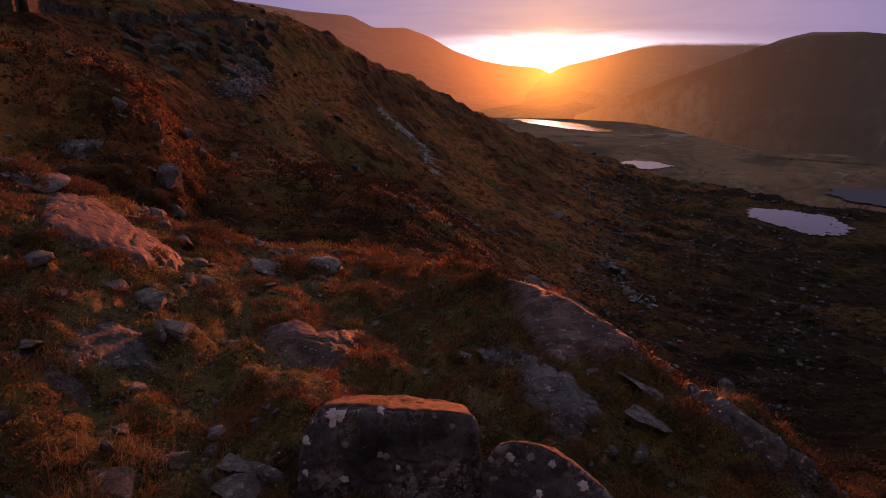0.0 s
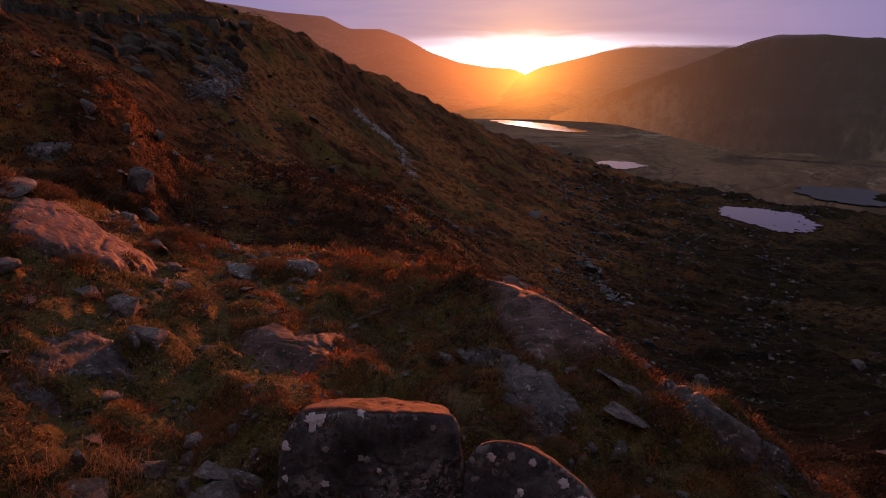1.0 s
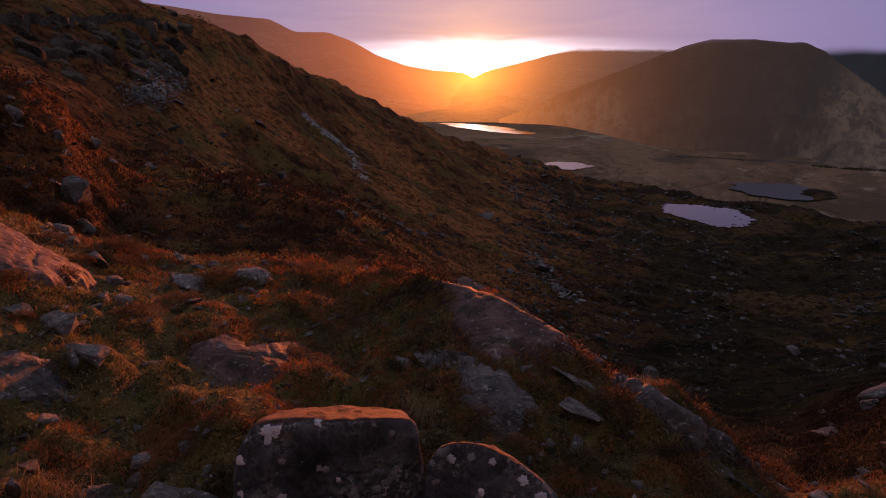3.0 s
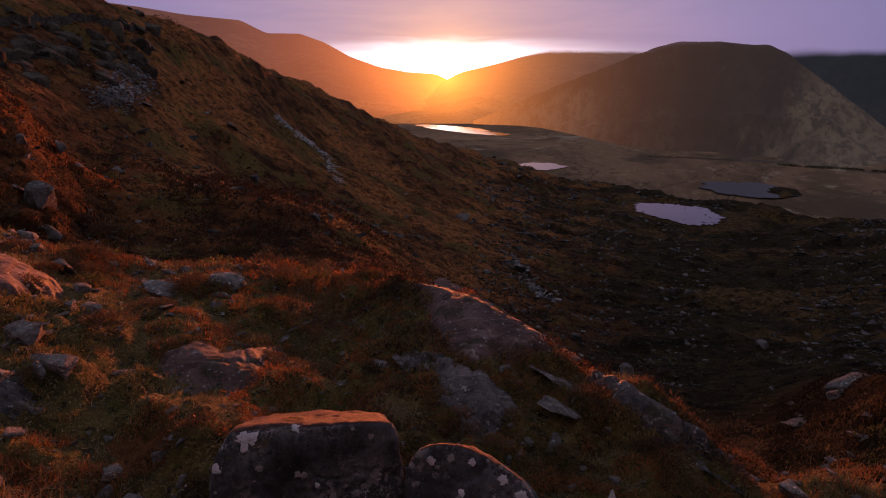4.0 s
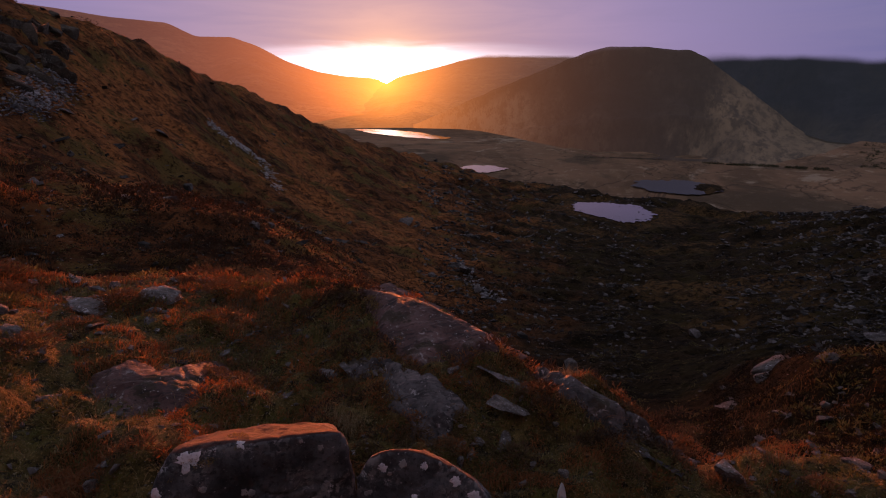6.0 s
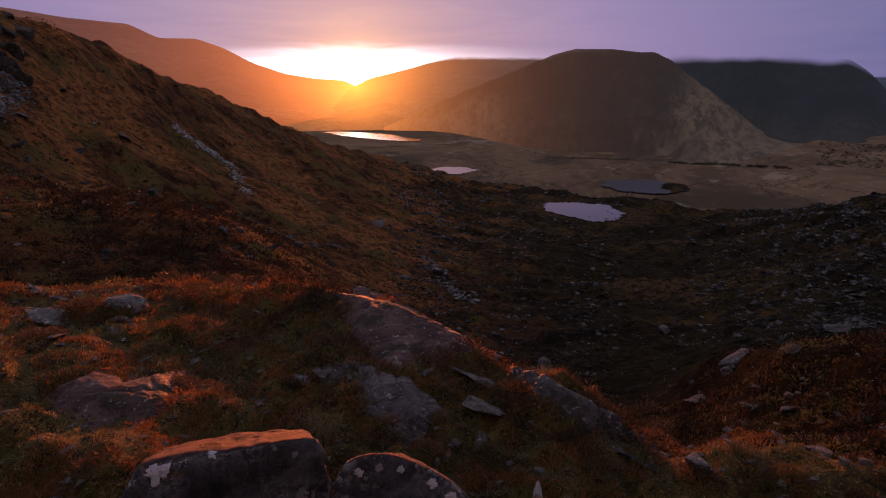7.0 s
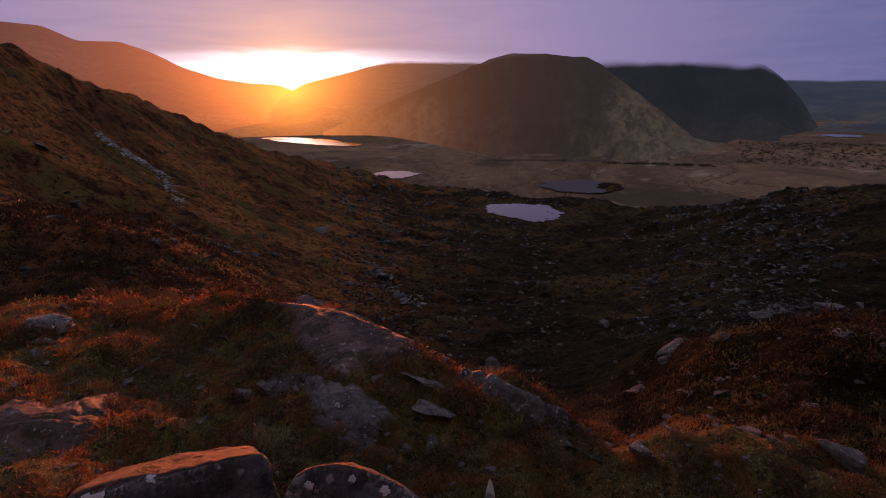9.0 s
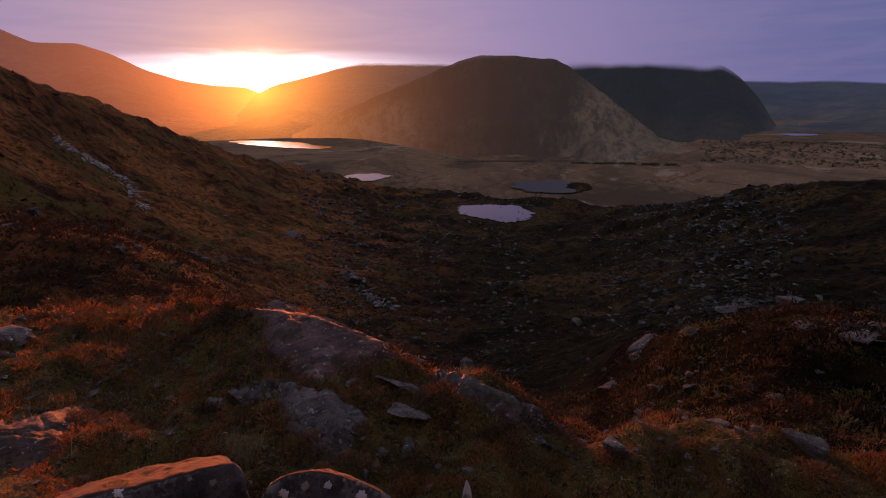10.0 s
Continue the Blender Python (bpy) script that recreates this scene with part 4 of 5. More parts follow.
for k in range(60):
    az = rng.uniform(-42, -29.5)
    el = (2.6 if k % 3 else 4.8) + rng.gauss(0, 0.8)
    p = spot(az, el)
    w = radians(rng.uniform(1.0, 2.8)) * math.hypot(p.x, p.y)
    ob = lay("crag", CRAGS[k % 6], p, w, w * rng.uniform(0.7, 1.2), w * rng.uniform(0.6, 1.2), rng.uniform(0, 360), 0.76, 0.45)
    tagged(ob, "dark broken crag jutting from the heather hillside", "crag", "crags on the hillside")


def road_wall():
    """A rough masonry wall holding the road that crosses the hillside."""
    line = [spot(az, 5.0 + 0.3 * math.sin(az * 0.5)) for az in np.arange(-61.5, -30.9, 0.5)]
    verts, faces = [], []
    for k, p in enumerate(line):
        out = Vector((-p.x, -p.y, 0)).normalized()
        top = 0.9 + 0.2 * noise.noise((k * 0.9, 0, 2.0))
        for off, up in ((0.3, -0.8), (0.3, top), (-0.3, top + 0.02), (-0.3, -0.8)):
            verts.append(p + out * off + Vector((0, 0, up)))
        if k:
            a, b = (k - 1) * 4, k * 4
            faces += [(a + j, a + (j + 1) % 4, b + (j + 1) % 4, b + j) for j in range(4)]
    faces += [(0, 1, 2, 3), tuple(len(verts) - 4 + j for j in (3, 2, 1, 0))]
    return tagged(mesh_object("roadside_wall", verts, faces, CRAG), "low dark stone wall along the road across the hillside", "wall")


road_wall()

# the two boulders before the camera


def patch_of_lichen(n, where, colour):
    """Lichen in crowded clusters of all sizes, a bare crown with the low sun's red put into its colour, dark wet
    streaks.
    """
    place = n.add("ShaderNodeTexCoord").outputs["Object"]
    rag = n.noise(place, 7.0, 4.0)
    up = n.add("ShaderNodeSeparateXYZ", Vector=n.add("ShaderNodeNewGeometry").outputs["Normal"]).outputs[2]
    colour = n.mix(n.ramp(n.noise(place, 2.4, 8.0, 0.65), 0.48, 0.62, 0.0, 0.75), colour, (0.016, 0.016, 0.018))
    crowd = n.ramp(n.noise(place, 1.5, 3.0, 0.5), 0.40, 0.58)
    colour = n.mix(n.math("MULTIPLY", crowd, n.ramp(n.noise(place, 13.0, 7.0, 0.72), 0.47, 0.56, 0.0, 0.85)), colour, (0.23, 0.23, 0.23))
    colour = n.mix(n.math("MULTIPLY", crowd, n.ramp(n.noise(place, 10.0, 8.0, 0.78), 0.57, 0.61, 0.0, 0.9)), colour, (0.50, 0.50, 0.52))
    colour = n.mix(n.ramp(n.noise(place, 30.0, 5.0, 0.7), 0.64, 0.68, 0.0, 0.7), colour, (0.34, 0.34, 0.36))
    # upward-facing rock takes the sunlit top's red into its own colour
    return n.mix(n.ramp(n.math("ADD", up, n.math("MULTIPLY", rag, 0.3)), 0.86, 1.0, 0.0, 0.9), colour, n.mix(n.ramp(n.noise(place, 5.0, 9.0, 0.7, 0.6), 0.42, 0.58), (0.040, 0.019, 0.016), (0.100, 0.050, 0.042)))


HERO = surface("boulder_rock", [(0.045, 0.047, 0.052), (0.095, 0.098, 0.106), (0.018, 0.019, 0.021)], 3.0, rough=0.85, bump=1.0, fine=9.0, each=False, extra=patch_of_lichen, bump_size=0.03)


def boulder(points, seed, az, r, z, label, patches_at=()):
    rngb = random.Random(seed)
    pts = [Vector(p) + Vector((rngb.uniform(-1, 1), rngb.uniform(-1, 1), rngb.uniform(-1, 1))) * 0.012 for p in points]
    pts = [p * 2.2 for p in pts]
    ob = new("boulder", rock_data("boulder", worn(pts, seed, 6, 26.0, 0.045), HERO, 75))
    h = heading(az)
    ob.matrix_world = pose(h.x * r, h.y * r, z, 0, 0, -az)
    for k, (at, reach) in enumerate(patches_at):
        crust(ob, at, reach, seed + k * 3)
    for k in range(16):
        crust(ob, (rngb.uniform(-0.9, 0.6), -0.5, rngb.uniform(0.15, 1.1)), rngb.uniform(0.018, 0.045), seed + 60 + k, GREY_LICHEN)
    return tagged(ob, label, "boulder", "boulders before the camera")


boulder([(-.43, -.26, -.25), (.42, -.27, -.25), (.44, .35, -.25), (-.44, .35, -.25), (-.425, -.24, .28), (-.36, -.17, .475), (-.28, -.14, .55), (-.10, -.17, .565),
         (.10, -.20, .55), (.32, -.20, .51), (.37, -.18, .42), (.41, -.24, .05), (-.34, .12, .32), (-.25, .14, .415), (.014, .15, .418), (.18, .15, .392), (.37, .14, .318), (-.42, .28, .1), (.43, .28, 0)],
        3, -19.0, 4.75, -2.44, "large block-shaped boulder, grey with white lichen blotches",
        [((-0.54, -0.36, 1.12), 0.105), ((-0.10, -0.40, 1.20), 0.045), ((-0.82, -0.46, 0.95), 0.06), ((-0.80, -0.5, 0.66), 0.035), ((0.05, -0.55, 0.62), 0.03), ((-0.45, -0.55, 0.55), 0.04)])
boulder([(-.28, -.2, -.2), (.38, -.22, -.2), (.38, .25, -.2), (-.28, .25, -.2), (-.27, -.08, .31), (-.22, -.08, .378), (-.14, -.08, .405), (-.03, -.07, .388), (.09, -.07, .352), (.19, -.08, .287), (.27, -.1, .19), (.35, -.12, .04),
         (-.2, .12, .26), (.0, .14, .24), (.2, .14, .13), (.30, .15, .02), (0, .3, .0)],
        8, 0.2, 4.45, -2.40, "low rounded boulder, dark grey and speckled with lichen",
        [((-0.36, -0.3, 0.76), 0.05), ((0.02, -0.3, 0.74), 0.045), ((0.35, -0.3, 0.58), 0.06), ((0.52, -0.3, 0.42), 0.07), ((-0.1, -0.4, 0.5), 0.04)])

# bedrock slabs breaking through the shelf


def bedrock(place, steps):
    """A bare slab: domed, stepped along its layers, cracked, ragged where the turf closes over it."""
    label, seed, thick, pts, rag, material = place
    flat = np.array([(p.x, p.y) for p in pts])
    mid = flat.mean(0)
    along = np.linalg.svd(flat - mid)[2][0]
    across = np.array([-along[1], along[0]])
    u, v = (flat - mid) @ along, (flat - mid) @ across
    gu, gv = np.meshgrid(np.arange(u.min() - 0.2, u.max() + 0.2, 0.03), np.arange(v.min() - 0.2, v.max() + 0.2, 0.03), indexing="ij")
    x = mid[0] + along[0] * gu + across[0] * gv
    y = mid[1] + along[1] * gu + across[1] * gv
    d = within(x, y, place)
    even = np.clip(within(x, y, (label, seed, thick, pts, 0.0, material)), 0, None)
    even = even / float(even.max())
    lip = np.where(d > 0, np.clip(d / 0.10, 0, 1) ** 0.6, np.clip(d * 8, -1.5, 0))
    dome = 0.4 * lip + 0.6 * even ** 0.7 * (d > 0) + (d <= 0) * lip * 0.6
    z = bed(x, y, pts) + thick * dome
    layer = gv * 5.0 + gu * 0.5 + bumps(x * 1.5, y * 1.5, seed + 5) * 0.7 + bumps(x * 6, y * 6, seed + 4) * 0.12
    tread = layer - np.floor(layer)
    z = z + (np.clip(tread / 0.85, 0, 1) - 0.5) * steps * (0.3 + 0.9 * np.abs(bumps(x * 1.1, y * 1.1, seed + 6)))
    for wave, tall in ((0.9, 0.03), (0.35, 0.006), (0.12, 0.002)):
        z = z + bumps(x / wave, y / wave, seed + 7) * tall
    for k in range(2):
        crack = np.abs(bumps(x * 1.1 + y * 0.6 + k * 9, y * 1.9 - x, seed + 8 + k))
        z = z - np.clip(0.035 - crack, 0, 0.035) * 1.1
    ob, _, _ = grid_object("rock_slab", x, y, z, material)
    return tagged(ob, label, "rock slab", "bare slabs on the hillside")


for place, steps in zip(OUTCROPS, (0.03, 0.12, 0.14, 0.03, 0.06, 0.06, 0.025)):
    bedrock(place, steps)

# loose stones, too many to count


def stones(name, label, places, material, seed, category="stones"):
    """places: (x, y, size) of each small stone, joined in one mesh."""
    rngs = random.Random(seed)
    shapes = []
    for k in range(8):
        bm = hull(random_points(rngs, 1, 1, 1, 9, 0.5))
        bm.verts.index_update()
        shapes.append(([v.co.copy() for v in bm.verts], [[v.index for v in f.verts] for f in bm.faces]))
        bm.free()
    verts, faces = [], []
    for x, y, size in places:
        vs, fs = rngs.choice(shapes)
        m = Matrix.LocRotScale((x, y, height_at(x, y) + size * 0.2), Euler((rngs.uniform(-.3, .3), rngs.uniform(-.3, .3), rngs.uniform(0, 6.28))), (size * rngs.uniform(.8, 2.0), size * rngs.uniform(.6, 1.2), size * rngs.uniform(.25, .7)))
        base = len(verts)
        verts += [m @ v for v in vs]
        faces += [[i + base for i in f] for f in fs]
    ob = mesh_object(name, verts, faces, material)
    return tagged(ob, label, category, kind="stuff")


def strewn(seed, count, az0, az1, r0, r1, s0, s1, keep=None):
    """Stones spread evenly over the view, their size growing with distance."""
    rngs = random.Random(seed)
    out = []
    while len(out) < count:
        az, r = rngs.uniform(az0, az1), math.exp(rngs.uniform(math.log(r0), math.log(r1)))
        if keep and rngs.random() > keep(az, r):
            continue
        h = heading(az)
        out.append((h.x * r, h.y * r, r * s0 * (s1 / s0) ** (rngs.random() ** 2.2)))
    return out


def clumped(az, r):
    h = heading(az) * r
    return max(0.03, min(1.0, 0.5 + 1.6 * noise.noise((h.x / (r * 0.12), h.y / (r * 0.2), 4.0))))


stones("shelf_stones", "small grey stones scattered in the turf", strewn(1, 2600, -62, 62, 3.8, 14, 0.003, 0.022, clumped), ROCK, 1)
stones("bank_stones", "grey and reddish stones breaking out of the heather bank", strewn(10, 420, -62, -33, 14, 42, 0.004, 0.024, clumped), ROCK, 10)
stones("moor_stones", "pale stones strewn over the dark moor", strewn(2, 15000, 0, 63, 26, 325, 0.0014, 0.011, lambda a, r: clumped(a, r) * min(1, (a + 4) / 14) * (0.0 if math.hypot(heading(a).x * r - pond_mid.x, heading(a).y * r - pond_mid.y) < 17 else 1)), STONE, 2)
stones("gully_stones", "grey stones and boulders on the gully slopes", strewn(3, 900, -36, 60, 14, 90, 0.004, 0.020, clumped), STONE, 3)
stones("hill_stones", "grey stones on the heather hillside", strewn(4, 900, -62, 2, 24, 200, 0.002, 0.010, clumped), STONE, 4)


def on_line(seed, count, line, spread, s0, s1):
    rngs = random.Random(seed)
    out = []
    for _ in range(count):
        t = rngs.random() * (len(line) - 1)
        k = min(int(t), len(line) - 2)
        az = line[k][0] + (line[k + 1][0] - line[k][0]) * (t - k) + rngs.gauss(0, spread)
        el = line[k][1] + (line[k + 1][1] - line[k][1]) * (t - k) + rngs.gauss(0, spread * 0.6)
        p = spot(az, el)
        k = rngs.uniform(0.985, 1.015)
        out.append((p.x * k, p.y * k, math.hypot(p.x, p.y) * rngs.uniform(s0, s1)))
    return out


SCREE = surface("scree_stone", [(0.13, 0.122, 0.126), (0.38, 0.365, 0.37), (0.08, 0.075, 0.075)], 0.8, spread=(0.40, 0.60), bump=0.5, vary=0.3, shine=0.1)
stones("scree", "fan of pale grey scree on the hillside", on_line(5, 1100, [(-33.8, 0.9), (-31.0, 1.3), (-30.6, 0.1), (-32.9, -1.2), (-34.8, -0.8), (-32.5, 0.2)], 0.6, 0.0015, 0.006), SCREE, 5, "scree")
STREAM = surface("stream_stone", [(0.46, 0.445, 0.44), (0.62, 0.605, 0.60), (0.22, 0.21, 0.21)], 0.8, bump=0.5, vary=0.3)
stones("stream_bed", "pale stony stream bed running down the hillside", on_line(6, 330, [(-19.9, -2.4), (-18.1, -4.0), (-16.6, -5.2), (-15.1, -6.7)], 0.09, 0.0012, 0.005), STREAM, 6, "stream bed")
stones("stream_stones", "broken line of stones below the stream bed", on_line(7, 130, [(-15.1, -6.9), (-14.6, -7.9), (-14.0, -9.4)], 0.25, 0.0015, 0.005), STREAM, 7, "stream bed")
stones("gully_scree", "line of pale boulders in the gully", on_line(8, 120, [(4.2, -16.8), (5.3, -18.1), (7.1, -20.2), (9.4, -21.3)], 0.35, 0.0025, 0.009), SCREE, 8, "scree")


def pond_stones(seed, count):
    rngs = random.Random(seed)
    out = []
    while len(out) < count:
        a = rngs.uniform(0, 6.283)
        t = 1 - 0.4 * rngs.random() ** 2.5
        out.append((pond_mid.x + 14.5 * t * math.cos(a), pond_mid.y + 17 * t * math.sin(a) - 4 * math.cos(a) * t, rngs.uniform(0.5, 1.3)))
    return out


stones("pond_stones", "dark stones standing along the pond's shore", pond_stones(9, 90), STONE, 9)

# ---------- grass and heather ----------


def blades(name, label, category, x, y, z, length, width, seed, material, droop=0.6, wind=(0.3, 0.1)):
    """Bent blades of grass: two quads and a tip each, joined in one mesh."""
    g = np.random.default_rng(seed)
    count = len(x)
    turn = g.uniform(0, 2 * np.pi, count)
    side = np.stack([np.cos(turn), np.sin(turn), np.zeros(count)], -1) * width[:, None] * 0.5
    go = np.stack([-np.sin(turn) + wind[0], np.cos(turn) + wind[1], np.zeros(count)], -1)
    bend = g.uniform(0.25, 1.0, count) * droop
    foot = np.stack([x, y, z - length * 0.05], -1)
    up = np.array([0, 0, 1.0])
    mid = foot + up * (length * 0.55)[:, None] + go * (length * bend * 0.25)[:, None]
    tip = foot + up * (length * (1.0 - 0.45 * bend))[:, None] + go * (length * bend * 0.8)[:, None]
    v = np.stack([foot - side, foot + side, mid + side * 0.75, mid - side * 0.75, tip], 1).reshape(-1, 3)
    k = np.arange(count)[:, None] * 5
    loops = np.concatenate([k + np.array([0, 1, 2, 3]), k + np.array([3, 2, 4])], 1).ravel().astype(np.int32)
    me = bpy.data.meshes.new(name)
    me.vertices.add(len(v))
    me.vertices.foreach_set("co", v.ravel())
    me.loops.add(len(loops))
    me.loops.foreach_set("vertex_index", loops)
    me.polygons.add(count * 2)
    starts = np.stack([np.arange(count) * 7, np.arange(count) * 7 + 4], 1).ravel().astype(np.int32)
    me.polygons.foreach_set("loop_start", starts)
    me.polygons.foreach_set("use_smooth", np.ones(count * 2, bool))
    me.materials.append(material)
    me.update(calc_edges=True)
    me.validate()
    return tagged(new(name, me), label, category, kind="stuff")


def sward(seed, count, r0, r1, tuft, cover, az0=-62, az1=64, loose=0.5):
    """Places for blades, gathered in tufts."""
    g = np.random.default_rng(seed)
    az = g.uniform(az0, az1, count * 4)
    r = np.exp(g.uniform(np.log(r0), np.log(r1), count * 4))
    x, y = np.sin(np.radians(az)) * r, np.cos(np.radians(az)) * r
    if tuft > 0:
        m = bumps(x / tuft, y / tuft, seed) * 0.6 + bumps(x / tuft / 4, y / tuft / 4, seed + 1) * 0.6
    else:
        m = bumps(az / 1.1, np.log(r) * 16, seed) * 0.6 + bumps(az / 4 + 9, np.log(r) * 5, seed + 1) * 0.6
    keep = np.nonzero((m + g.uniform(-loose, loose, len(m)) > cover) & ~bare(x, y))[0][:count]
    return x[keep], y[keep], r[keep], m[keep], g


def grass(name, label, seed, count, r0, r1, tuft, cover, long0, long1, thin, material, droop=0.7, az0=-62, az1=64, category="grass", loose=0.5):
    x, y, r, m, g = sward(seed, count, r0, r1, tuft, cover, az0, az1, loose)
    length = (long0 + (long1 - long0) * g.random(len(x)) ** 1.6) * (0.7 + 0.6 * np.clip(m, 0, 1))
    length = length * np.clip(r / 6, 0.8, None) ** 0.55
    blades(name, label, category, x, y, heights(x, y), length, length * thin * g.uniform(0.6, 1.4, len(x)), seed, material, droop)


grass("short_grass", "short dead brown and green grass covering the shelf", 11, 55000, 3.6, 15, 0.22, -0.25, 0.02, 0.06, 0.32, TURF_BLADE, 1.4)
grass("tussock_grass", "orange-brown tussock grass on the shelf", 12, 34000, 3.6, 16, 0.22, 0.40, 0.04, 0.12, 0.10, GRASS, 1.6, loose=0.12)
grass("rusty_grass", "rust-red deer grass beside the boulders", 21, 45000, 3.4, 8.5, 0.45, -0.02, 0.05, 0.13, 0.10, RUST, 1.5, 17, 64, loose=0.25)
grass("rusty_grass", "rust-red deer grass along the brow", 22, 24000, 5.0, 14, 0.35, 0.25, 0.05, 0.12, 0.10, RUST, 1.5, -34, 24, loose=0.2)
grass("rusty_grass", "rust-red deer grass in patches on the stony bank", 23, 34000, 3.6, 15, 0.28, 0.36, 0.04, 0.12, 0.09, RUST, 1.6, -62, -26, loose=0.12)
grass("straw", "long pale dead grass blades lying over the turf", 17, 8000, 3.6, 10, 0.5, -0.1, 0.08, 0.28, 0.016, STRAW, 2.2)
grass("bank_grass", "long straw-coloured grass on the near bank", 16, 7000, 3.4, 5.0, 0.3, 0.25, 0.15, 0.45, 0.022, GRASS, 1.4, -62, -46)
grass("heather", "low dark reddish heather on the shelf", 13, 24000, 3.8, 16, 0.5, 0.3, 0.05, 0.15, 0.12, HEATHER, 0.8, category="heather", loose=0.2)
grass("ridge_grass", "lit red-brown grass on the rocky bank", 19, 28000, 14, 60, 0, 0.1, 0.05, 0.14, 0.12, RUST, 0.9, -62, -34, loose=0.2)


def tuft(az, el, wide, count, seed, label):
    """A lone tussock of pale dead grass."""
    p = spot(az, el)
    g = np.random.default_rng(seed)
    x, y = p.x + g.normal(0, wide, count), p.y + g.normal(0, wide, count)
    length = g.uniform(0.10, 0.30, count)
    blades("grass_tussock", label, "grass", x, y, heights(x, y), length, length * 0.022, seed, STRAW, 1.5)


tuft(-8.8, -33.6, 0.10, 420, 51, "pale dead tussock beside the large boulder")
tuft(-52.0, -36.0, 0.16, 380, 52, "straw-pale tussock on the near bank")
tuft(-46.5, -33.5, 0.14, 260, 53, "thin straw-pale tussock among the stones")
tuft(-18.5, -22.6, 0.18, 240, 54, "low pale tussock in the turf")
tuft(16.8, -29.0, 0.10, 240, 55, "pale tussock on the edge of the brow")


def clumps(name, label, category, seed, count, each, az0, az1, r0, r1, small, large, material, cover=0.0, patch=1.0, low=0.45, broad=1.0):
    """Low rounded clumps of moor plants: crowded short shoots over many small domes, joined in one mesh."""
    g = np.random.default_rng(seed)
    az = np.clip(g.uniform(az0, az1, count * 6) + g.normal(0, 5.0, count * 6) * (r0 > 10), -62, 64)
    r = np.exp(g.uniform(np.log(r0), np.log(r1), count * 6))
    x, y = np.sin(np.radians(az)) * r, np.cos(np.radians(az)) * r
    m = bumps(x / patch / np.maximum(r / 6, 1), y / patch / np.maximum(r / 6, 1), seed) + g.uniform(-0.25, 0.25, len(x))
    keep = np.nonzero((m > cover) & ~bare(x, y) & (np.hypot(x - pond_mid.x, y - pond_mid.y) > 21))[0][:count]
    x, y, r = x[keep], y[keep], r[keep]
    w = r * np.clip(45 / r, 0.3, 1) ** 0.6 * (small + (large - small) * g.random(len(x)) ** 2)
    k = np.repeat(np.arange(len(x)), each)
    a, t = g.uniform(0, 2 * np.pi, len(k)), np.sqrt(g.random(len(k)))
    lump = 1 + 0.25 * np.sin(a * 3 + k) + 0.15 * np.sin(a * 7 + k * 2)
    out = np.stack([np.cos(a) * t, np.sin(a) * t, 0 * t], -1)
    foot = out * (w[k] * lump)[:, None] * 0.5
    px, py = x[k] + foot[:, 0], y[k] + foot[:, 1]
    pz = heights(px, py) + w[k] * low * np.sqrt(np.maximum(1 - t * t, 0)) * lump * g.uniform(0.55, 1.0, len(k)) * 0.7
    go = out * 0.9 + np.stack([g.normal(0, 0.45, len(k)), g.normal(0, 0.45, len(k)), 0.75 - 0.35 * t], -1)
    go /= np.linalg.norm(go, axis=1)[:, None]
    turn = np.cross(go, g.normal(0, 1, (len(k), 3)))
    turn /= np.linalg.norm(turn, axis=1)[:, None] + 1e-6
    length = w[k] * g.uniform(0.10, 0.25, len(k)) / broad ** 0.5
    side = turn * (length * broad * g.uniform(0.07, 0.15, len(k)))[:, None]
    root = np.stack([px, py, pz], -1)
    mid, tip = root + go * (length * 0.55)[:, None], root + go * length[:, None]
    v = np.stack([root, mid + side, tip, mid - side], 1).reshape(-1, 3)
    loops = np.arange(len(k) * 4, dtype=np.int32)
    me = bpy.data.meshes.new(name)
    me.vertices.add(len(v))
    me.vertices.foreach_set("co", v.ravel())
    me.loops.add(len(loops))
    me.loops.foreach_set("vertex_index", loops)
    me.polygons.add(len(k))
    me.polygons.foreach_set("loop_start", np.arange(0, len(k) * 4, 4, dtype=np.int32))
    me.materials.append(material)
    me.update(calc_edges=True)
    me.validate()
    return tagged(new(name, me), label, category, kind="stuff")


DARK = leaf("dark_heather", [(0.050, 0.030, 0.018), (0.105, 0.056, 0.032), (0.074, 0.054, 0.025)], 0.2)
OLIVE = leaf("olive_moss", [(0.10, 0.094, 0.028), (0.19, 0.17, 0.05), (0.14, 0.112, 0.042), (0.32, 0.26, 0.11)], 0.3)
BRACKEN = leaf("dead_bracken", [(0.22, 0.080, 0.028), (0.36, 0.135, 0.044), (0.17, 0.085, 0.034)], 0.3)
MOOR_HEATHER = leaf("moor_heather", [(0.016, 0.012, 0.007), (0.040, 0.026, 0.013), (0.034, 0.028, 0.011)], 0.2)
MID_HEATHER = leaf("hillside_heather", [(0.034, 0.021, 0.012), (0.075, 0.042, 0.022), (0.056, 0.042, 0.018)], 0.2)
MOOR_GRASS = leaf("moor_grass", [(0.13, 0.085, 0.034), (0.20, 0.125, 0.050), (0.09, 0.068, 0.028)], 0.3)
clumps("heather_clumps", "small reddish-brown heather clumps all over the shelf", "heather", 31, 620, 120, -62, 64, 3.6, 16, 0.022, 0.065, HEATHER, 0.05, 0.9)
clumps("dark_heather_clumps", "small blackish heather clumps on the shelf", "heather", 32, 560, 120, -62, 64, 3.6, 16, 0.02, 0.07, DARK, 0.1, 0.8, 0.55)
clumps("moss_clumps", "olive moss and short grass clumps on the shelf", "moss", 33, 560, 120, -62, 64, 3.6, 16, 0.02, 0.055, OLIVE, 0.0, 0.9, 0.3)
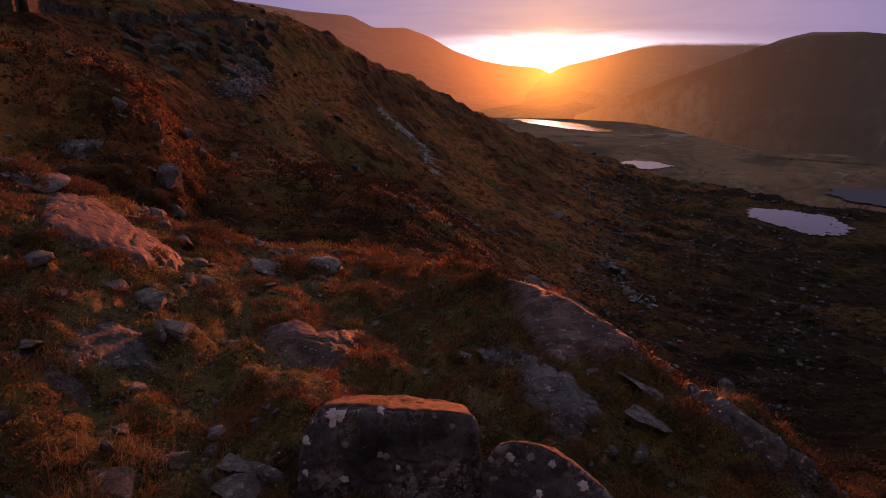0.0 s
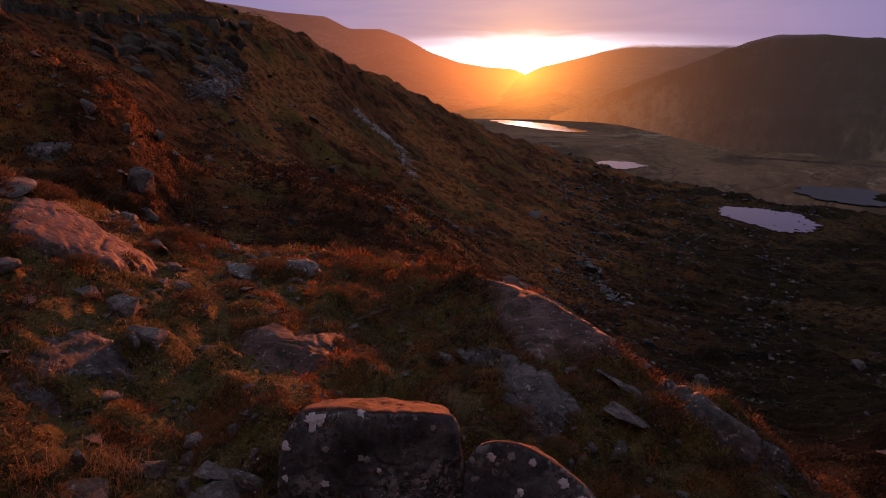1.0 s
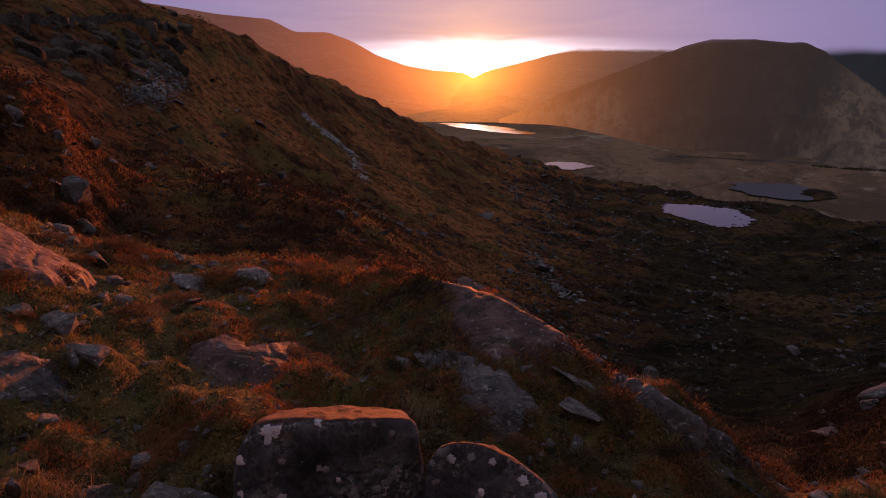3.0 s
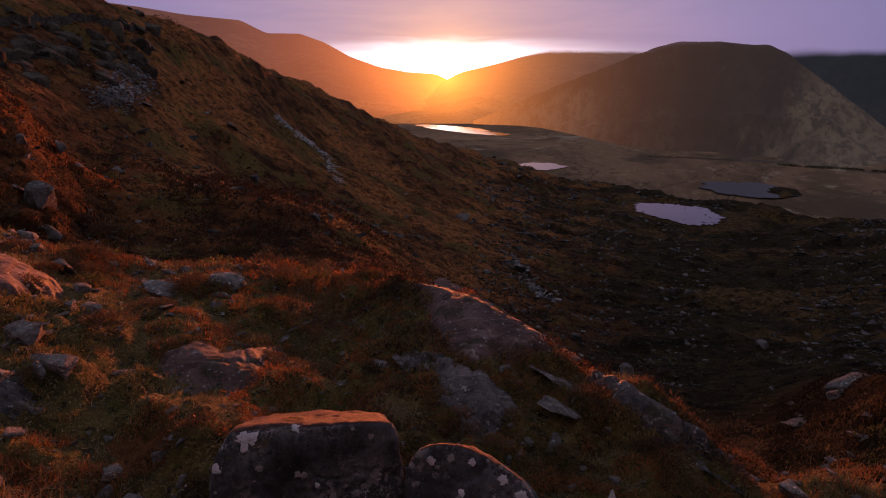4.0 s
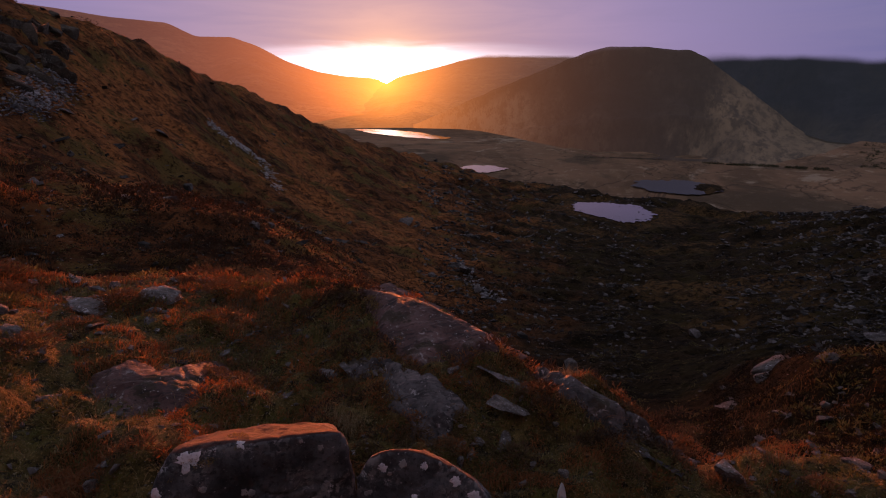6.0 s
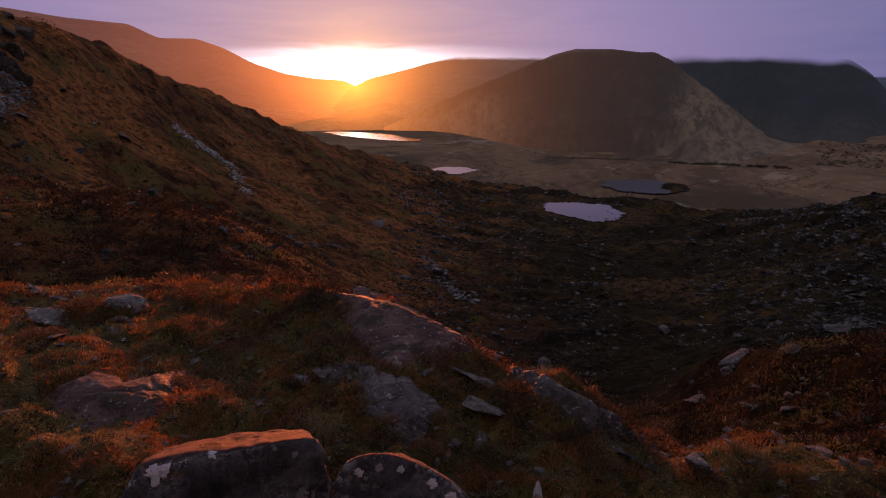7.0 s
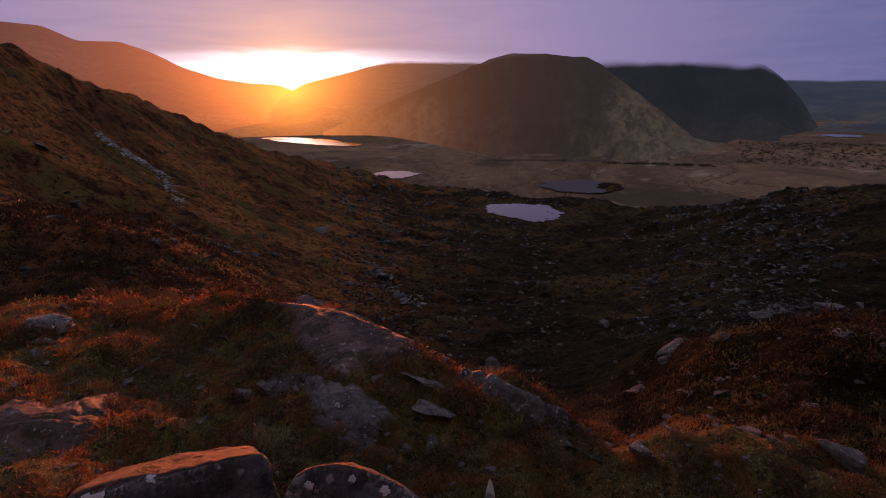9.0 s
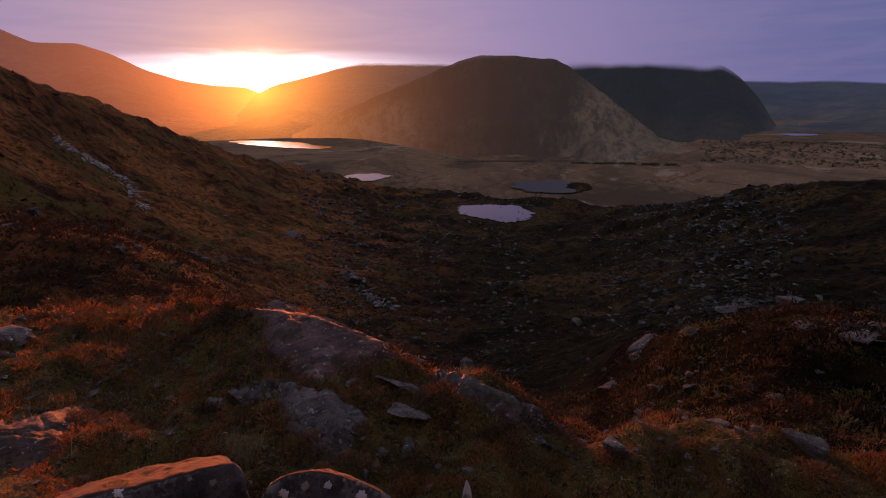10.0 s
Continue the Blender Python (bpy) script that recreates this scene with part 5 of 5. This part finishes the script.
clumps("rusty_clumps", "rust-red tussocks catching the low sun", "grass", 34, 560, 120, -62, 32, 3.6, 15, 0.016, 0.05, RUST, 0.1, 0.8, 0.55)
# heather on the knoll: the shade lying there is put into its darker colour
clumps("knoll_heather", "blackish heather covering the knoll beyond the brow", "heather", 41, 1000, 60, 32, 64, 7.6, 19, 0.014, 0.045, MOOR_HEATHER, -0.4, 0.8, 0.5, 1.3)
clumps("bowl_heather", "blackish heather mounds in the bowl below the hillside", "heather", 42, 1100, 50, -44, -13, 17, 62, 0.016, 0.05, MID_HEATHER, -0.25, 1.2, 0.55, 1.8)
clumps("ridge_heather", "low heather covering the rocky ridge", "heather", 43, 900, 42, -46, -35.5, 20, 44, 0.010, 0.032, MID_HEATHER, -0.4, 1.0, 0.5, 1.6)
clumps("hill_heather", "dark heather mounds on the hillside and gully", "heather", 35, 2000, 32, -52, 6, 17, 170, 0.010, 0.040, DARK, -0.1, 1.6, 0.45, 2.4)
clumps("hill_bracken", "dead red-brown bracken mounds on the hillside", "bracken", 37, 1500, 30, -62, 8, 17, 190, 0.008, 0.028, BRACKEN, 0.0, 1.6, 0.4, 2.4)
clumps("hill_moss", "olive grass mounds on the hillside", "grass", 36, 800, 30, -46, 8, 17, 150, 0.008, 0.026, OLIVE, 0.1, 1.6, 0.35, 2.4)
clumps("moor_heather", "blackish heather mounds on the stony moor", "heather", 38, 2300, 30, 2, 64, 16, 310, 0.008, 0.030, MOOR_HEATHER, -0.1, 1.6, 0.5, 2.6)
clumps("moor_grass", "straw-brown grass mounds on the stony moor", "grass", 39, 1000, 28, 2, 64, 16, 300, 0.006, 0.020, MOOR_GRASS, 0.15, 1.8, 0.35, 2.6)
clumps("moor_moss", "olive moss mounds in the gully and on the moor", "moss", 40, 700, 30, 0, 64, 12, 160, 0.008, 0.024, OLIVE, 0.15, 1.4, 0.35, 2.4)


def bush_data(seed, twigs=1150):
    """A rounded heather bush: short crowded twigs over a low uneven mound."""
    g = random.Random(seed)
    verts, faces = [], []
    for _ in range(twigs):
        a, t = g.uniform(0, 6.283), math.sqrt(g.random())
        lump = 1 + 0.3 * noise.noise((math.cos(a) * t * 2.5 + seed * 5, math.sin(a) * t * 2.5, 1.0))
        dome = 0.42 * math.sqrt(max(0.0, 1 - t * t)) * lump
        root = Vector((math.cos(a) * t * 0.5 * lump, math.sin(a) * t * 0.5 * lump, dome * g.uniform(0.5, 1.0)))
        out = Vector((math.cos(a) * t, math.sin(a) * t, 0.9 - t * 0.4)) + Vector((g.uniform(-.6, .6), g.uniform(-.6, .6), g.uniform(-.3, .3)))
        tip = root + out * g.uniform(0.04, 0.09)
        side = out.cross(Vector((g.uniform(-1, 1), g.uniform(-1, 1), g.uniform(-1, 1)))).normalized() * g.uniform(0.007, 0.014)
        mid = root.lerp(tip, 0.6)
        k = len(verts)
        verts += [root - side * 0.5, root + side * 0.5, mid + side, tip, mid - side]
        faces += [(k, k + 1, k + 2, k + 4), (k + 4, k + 2, k + 3)]
    me = bpy.data.meshes.new("heather_bush")
    me.from_pydata(verts, [], faces)
    me.materials.append(HEATHER)
    return me


BUSHES = [bush_data(k) for k in range(4)]
BUSH_SPOTS = [(-33.5, -20.2, 4.5), (-37.5, -21.0, 5.0), (-30.0, -19.0, 5.0), (-24.0, -17.8, 3.0), (-20.5, -18.5, 3.2), (-14.0, -19.6, 3.0), (-22.5, -26.6, 2.6),
              (-43.5, -23.8, 2.4), (-11.0, -28.2, 2.4), (-7.5, -29.8, 2.0), (-1.0, -35.0, 4.0), (3.0, -36.5, 3.0), (-3.5, -26.0, 2.0), (8.0, -28.8, 3.0), (13.5, -31.0, 3.4),
              (20.5, -34.5, 3.0), (25.0, -36.5, 3.4), (35.0, -35.5, 4.0), (43.0, -33.5, 3.5), (49.0, -33.0, 4.0), (54.0, -32.0, 4.0), (-8.5, -20.6, 2.4), (-46.0, -19.0, 2.4), (-38.0, -14.6, 4.0),
              (-36.0, -12.8, 3.2), (-47.5, -9.5, 4.0)]
BUSH_SPOTS += [(rng.uniform(-55, -36), rng.uniform(-17, -5), rng.uniform(1.6, 3.6)) for _ in range(40)]
for k, (az, el, wide) in enumerate(BUSH_SPOTS):
    p = spot(az, el)
    if p.length > 30:
        continue
    w = radians(wide) * math.hypot(p.x, p.y, p.z - EYE)
    ob = new("heather_bush", BUSHES[k % 4])
    ob.matrix_world = Matrix.LocRotScale((p.x, p.y, p.z - 0.04 * w), Euler((0, 0, k * 1.3)), (w, w, w * rng.uniform(0.6, 0.9)))
    tagged(ob, "dark reddish-brown heather bush growing in the turf", "heather bush", "heather bushes on the shelf")


# ---------- moss cushions on the rocks ----------


def cushion(name, data, parent, place, wide, tall, label):
    """A part: a cushion of moss sitting on its rock, in the rock's own axes."""
    ob = new(name, data)
    ob.parent = parent
    ob.matrix_local = Matrix.LocRotScale(place, Euler((0, 0, wide * 9)), (wide, wide, tall))
    ob["label"] = label
    return ob


MOSS = leaf("moss", [(0.16, 0.11, 0.03), (0.26, 0.17, 0.045), (0.12, 0.10, 0.03)], 0.3)
moss_mesh = bush_data(21, 700)
moss_mesh.name = "moss_cushion"
moss_mesh.materials[0] = MOSS
rocks = {o["label"]: o for o in scene.objects if "label" in o and o.parent is None}
block = rocks["large block-shaped boulder, grey with white lichen blotches"]
for place, wide in (((-0.42, -0.36, 1.10), 0.28), ((-0.16, -0.30, 1.15), 0.24), ((-0.66, -0.32, 0.98), 0.2)):
    cushion("moss_cushion", moss_mesh, block, place, wide, 0.10, "olive-yellow moss cushion")
brow_slab = rocks["broad smooth reddish bedrock slab on the brow"]
for az, el, wide in ((-3.6, -22.2, 0.5), (-3.0, -23.9, 0.3), (-4.2, -21.4, 0.6), (1.8, -26.6, 0.35)):
    p = spot(az, el)
    cushion("moss_cushion", moss_mesh, brow_slab, p + Vector((0, 0, 0.02)), wide, wide * 0.45, "orange-brown moss cushion")
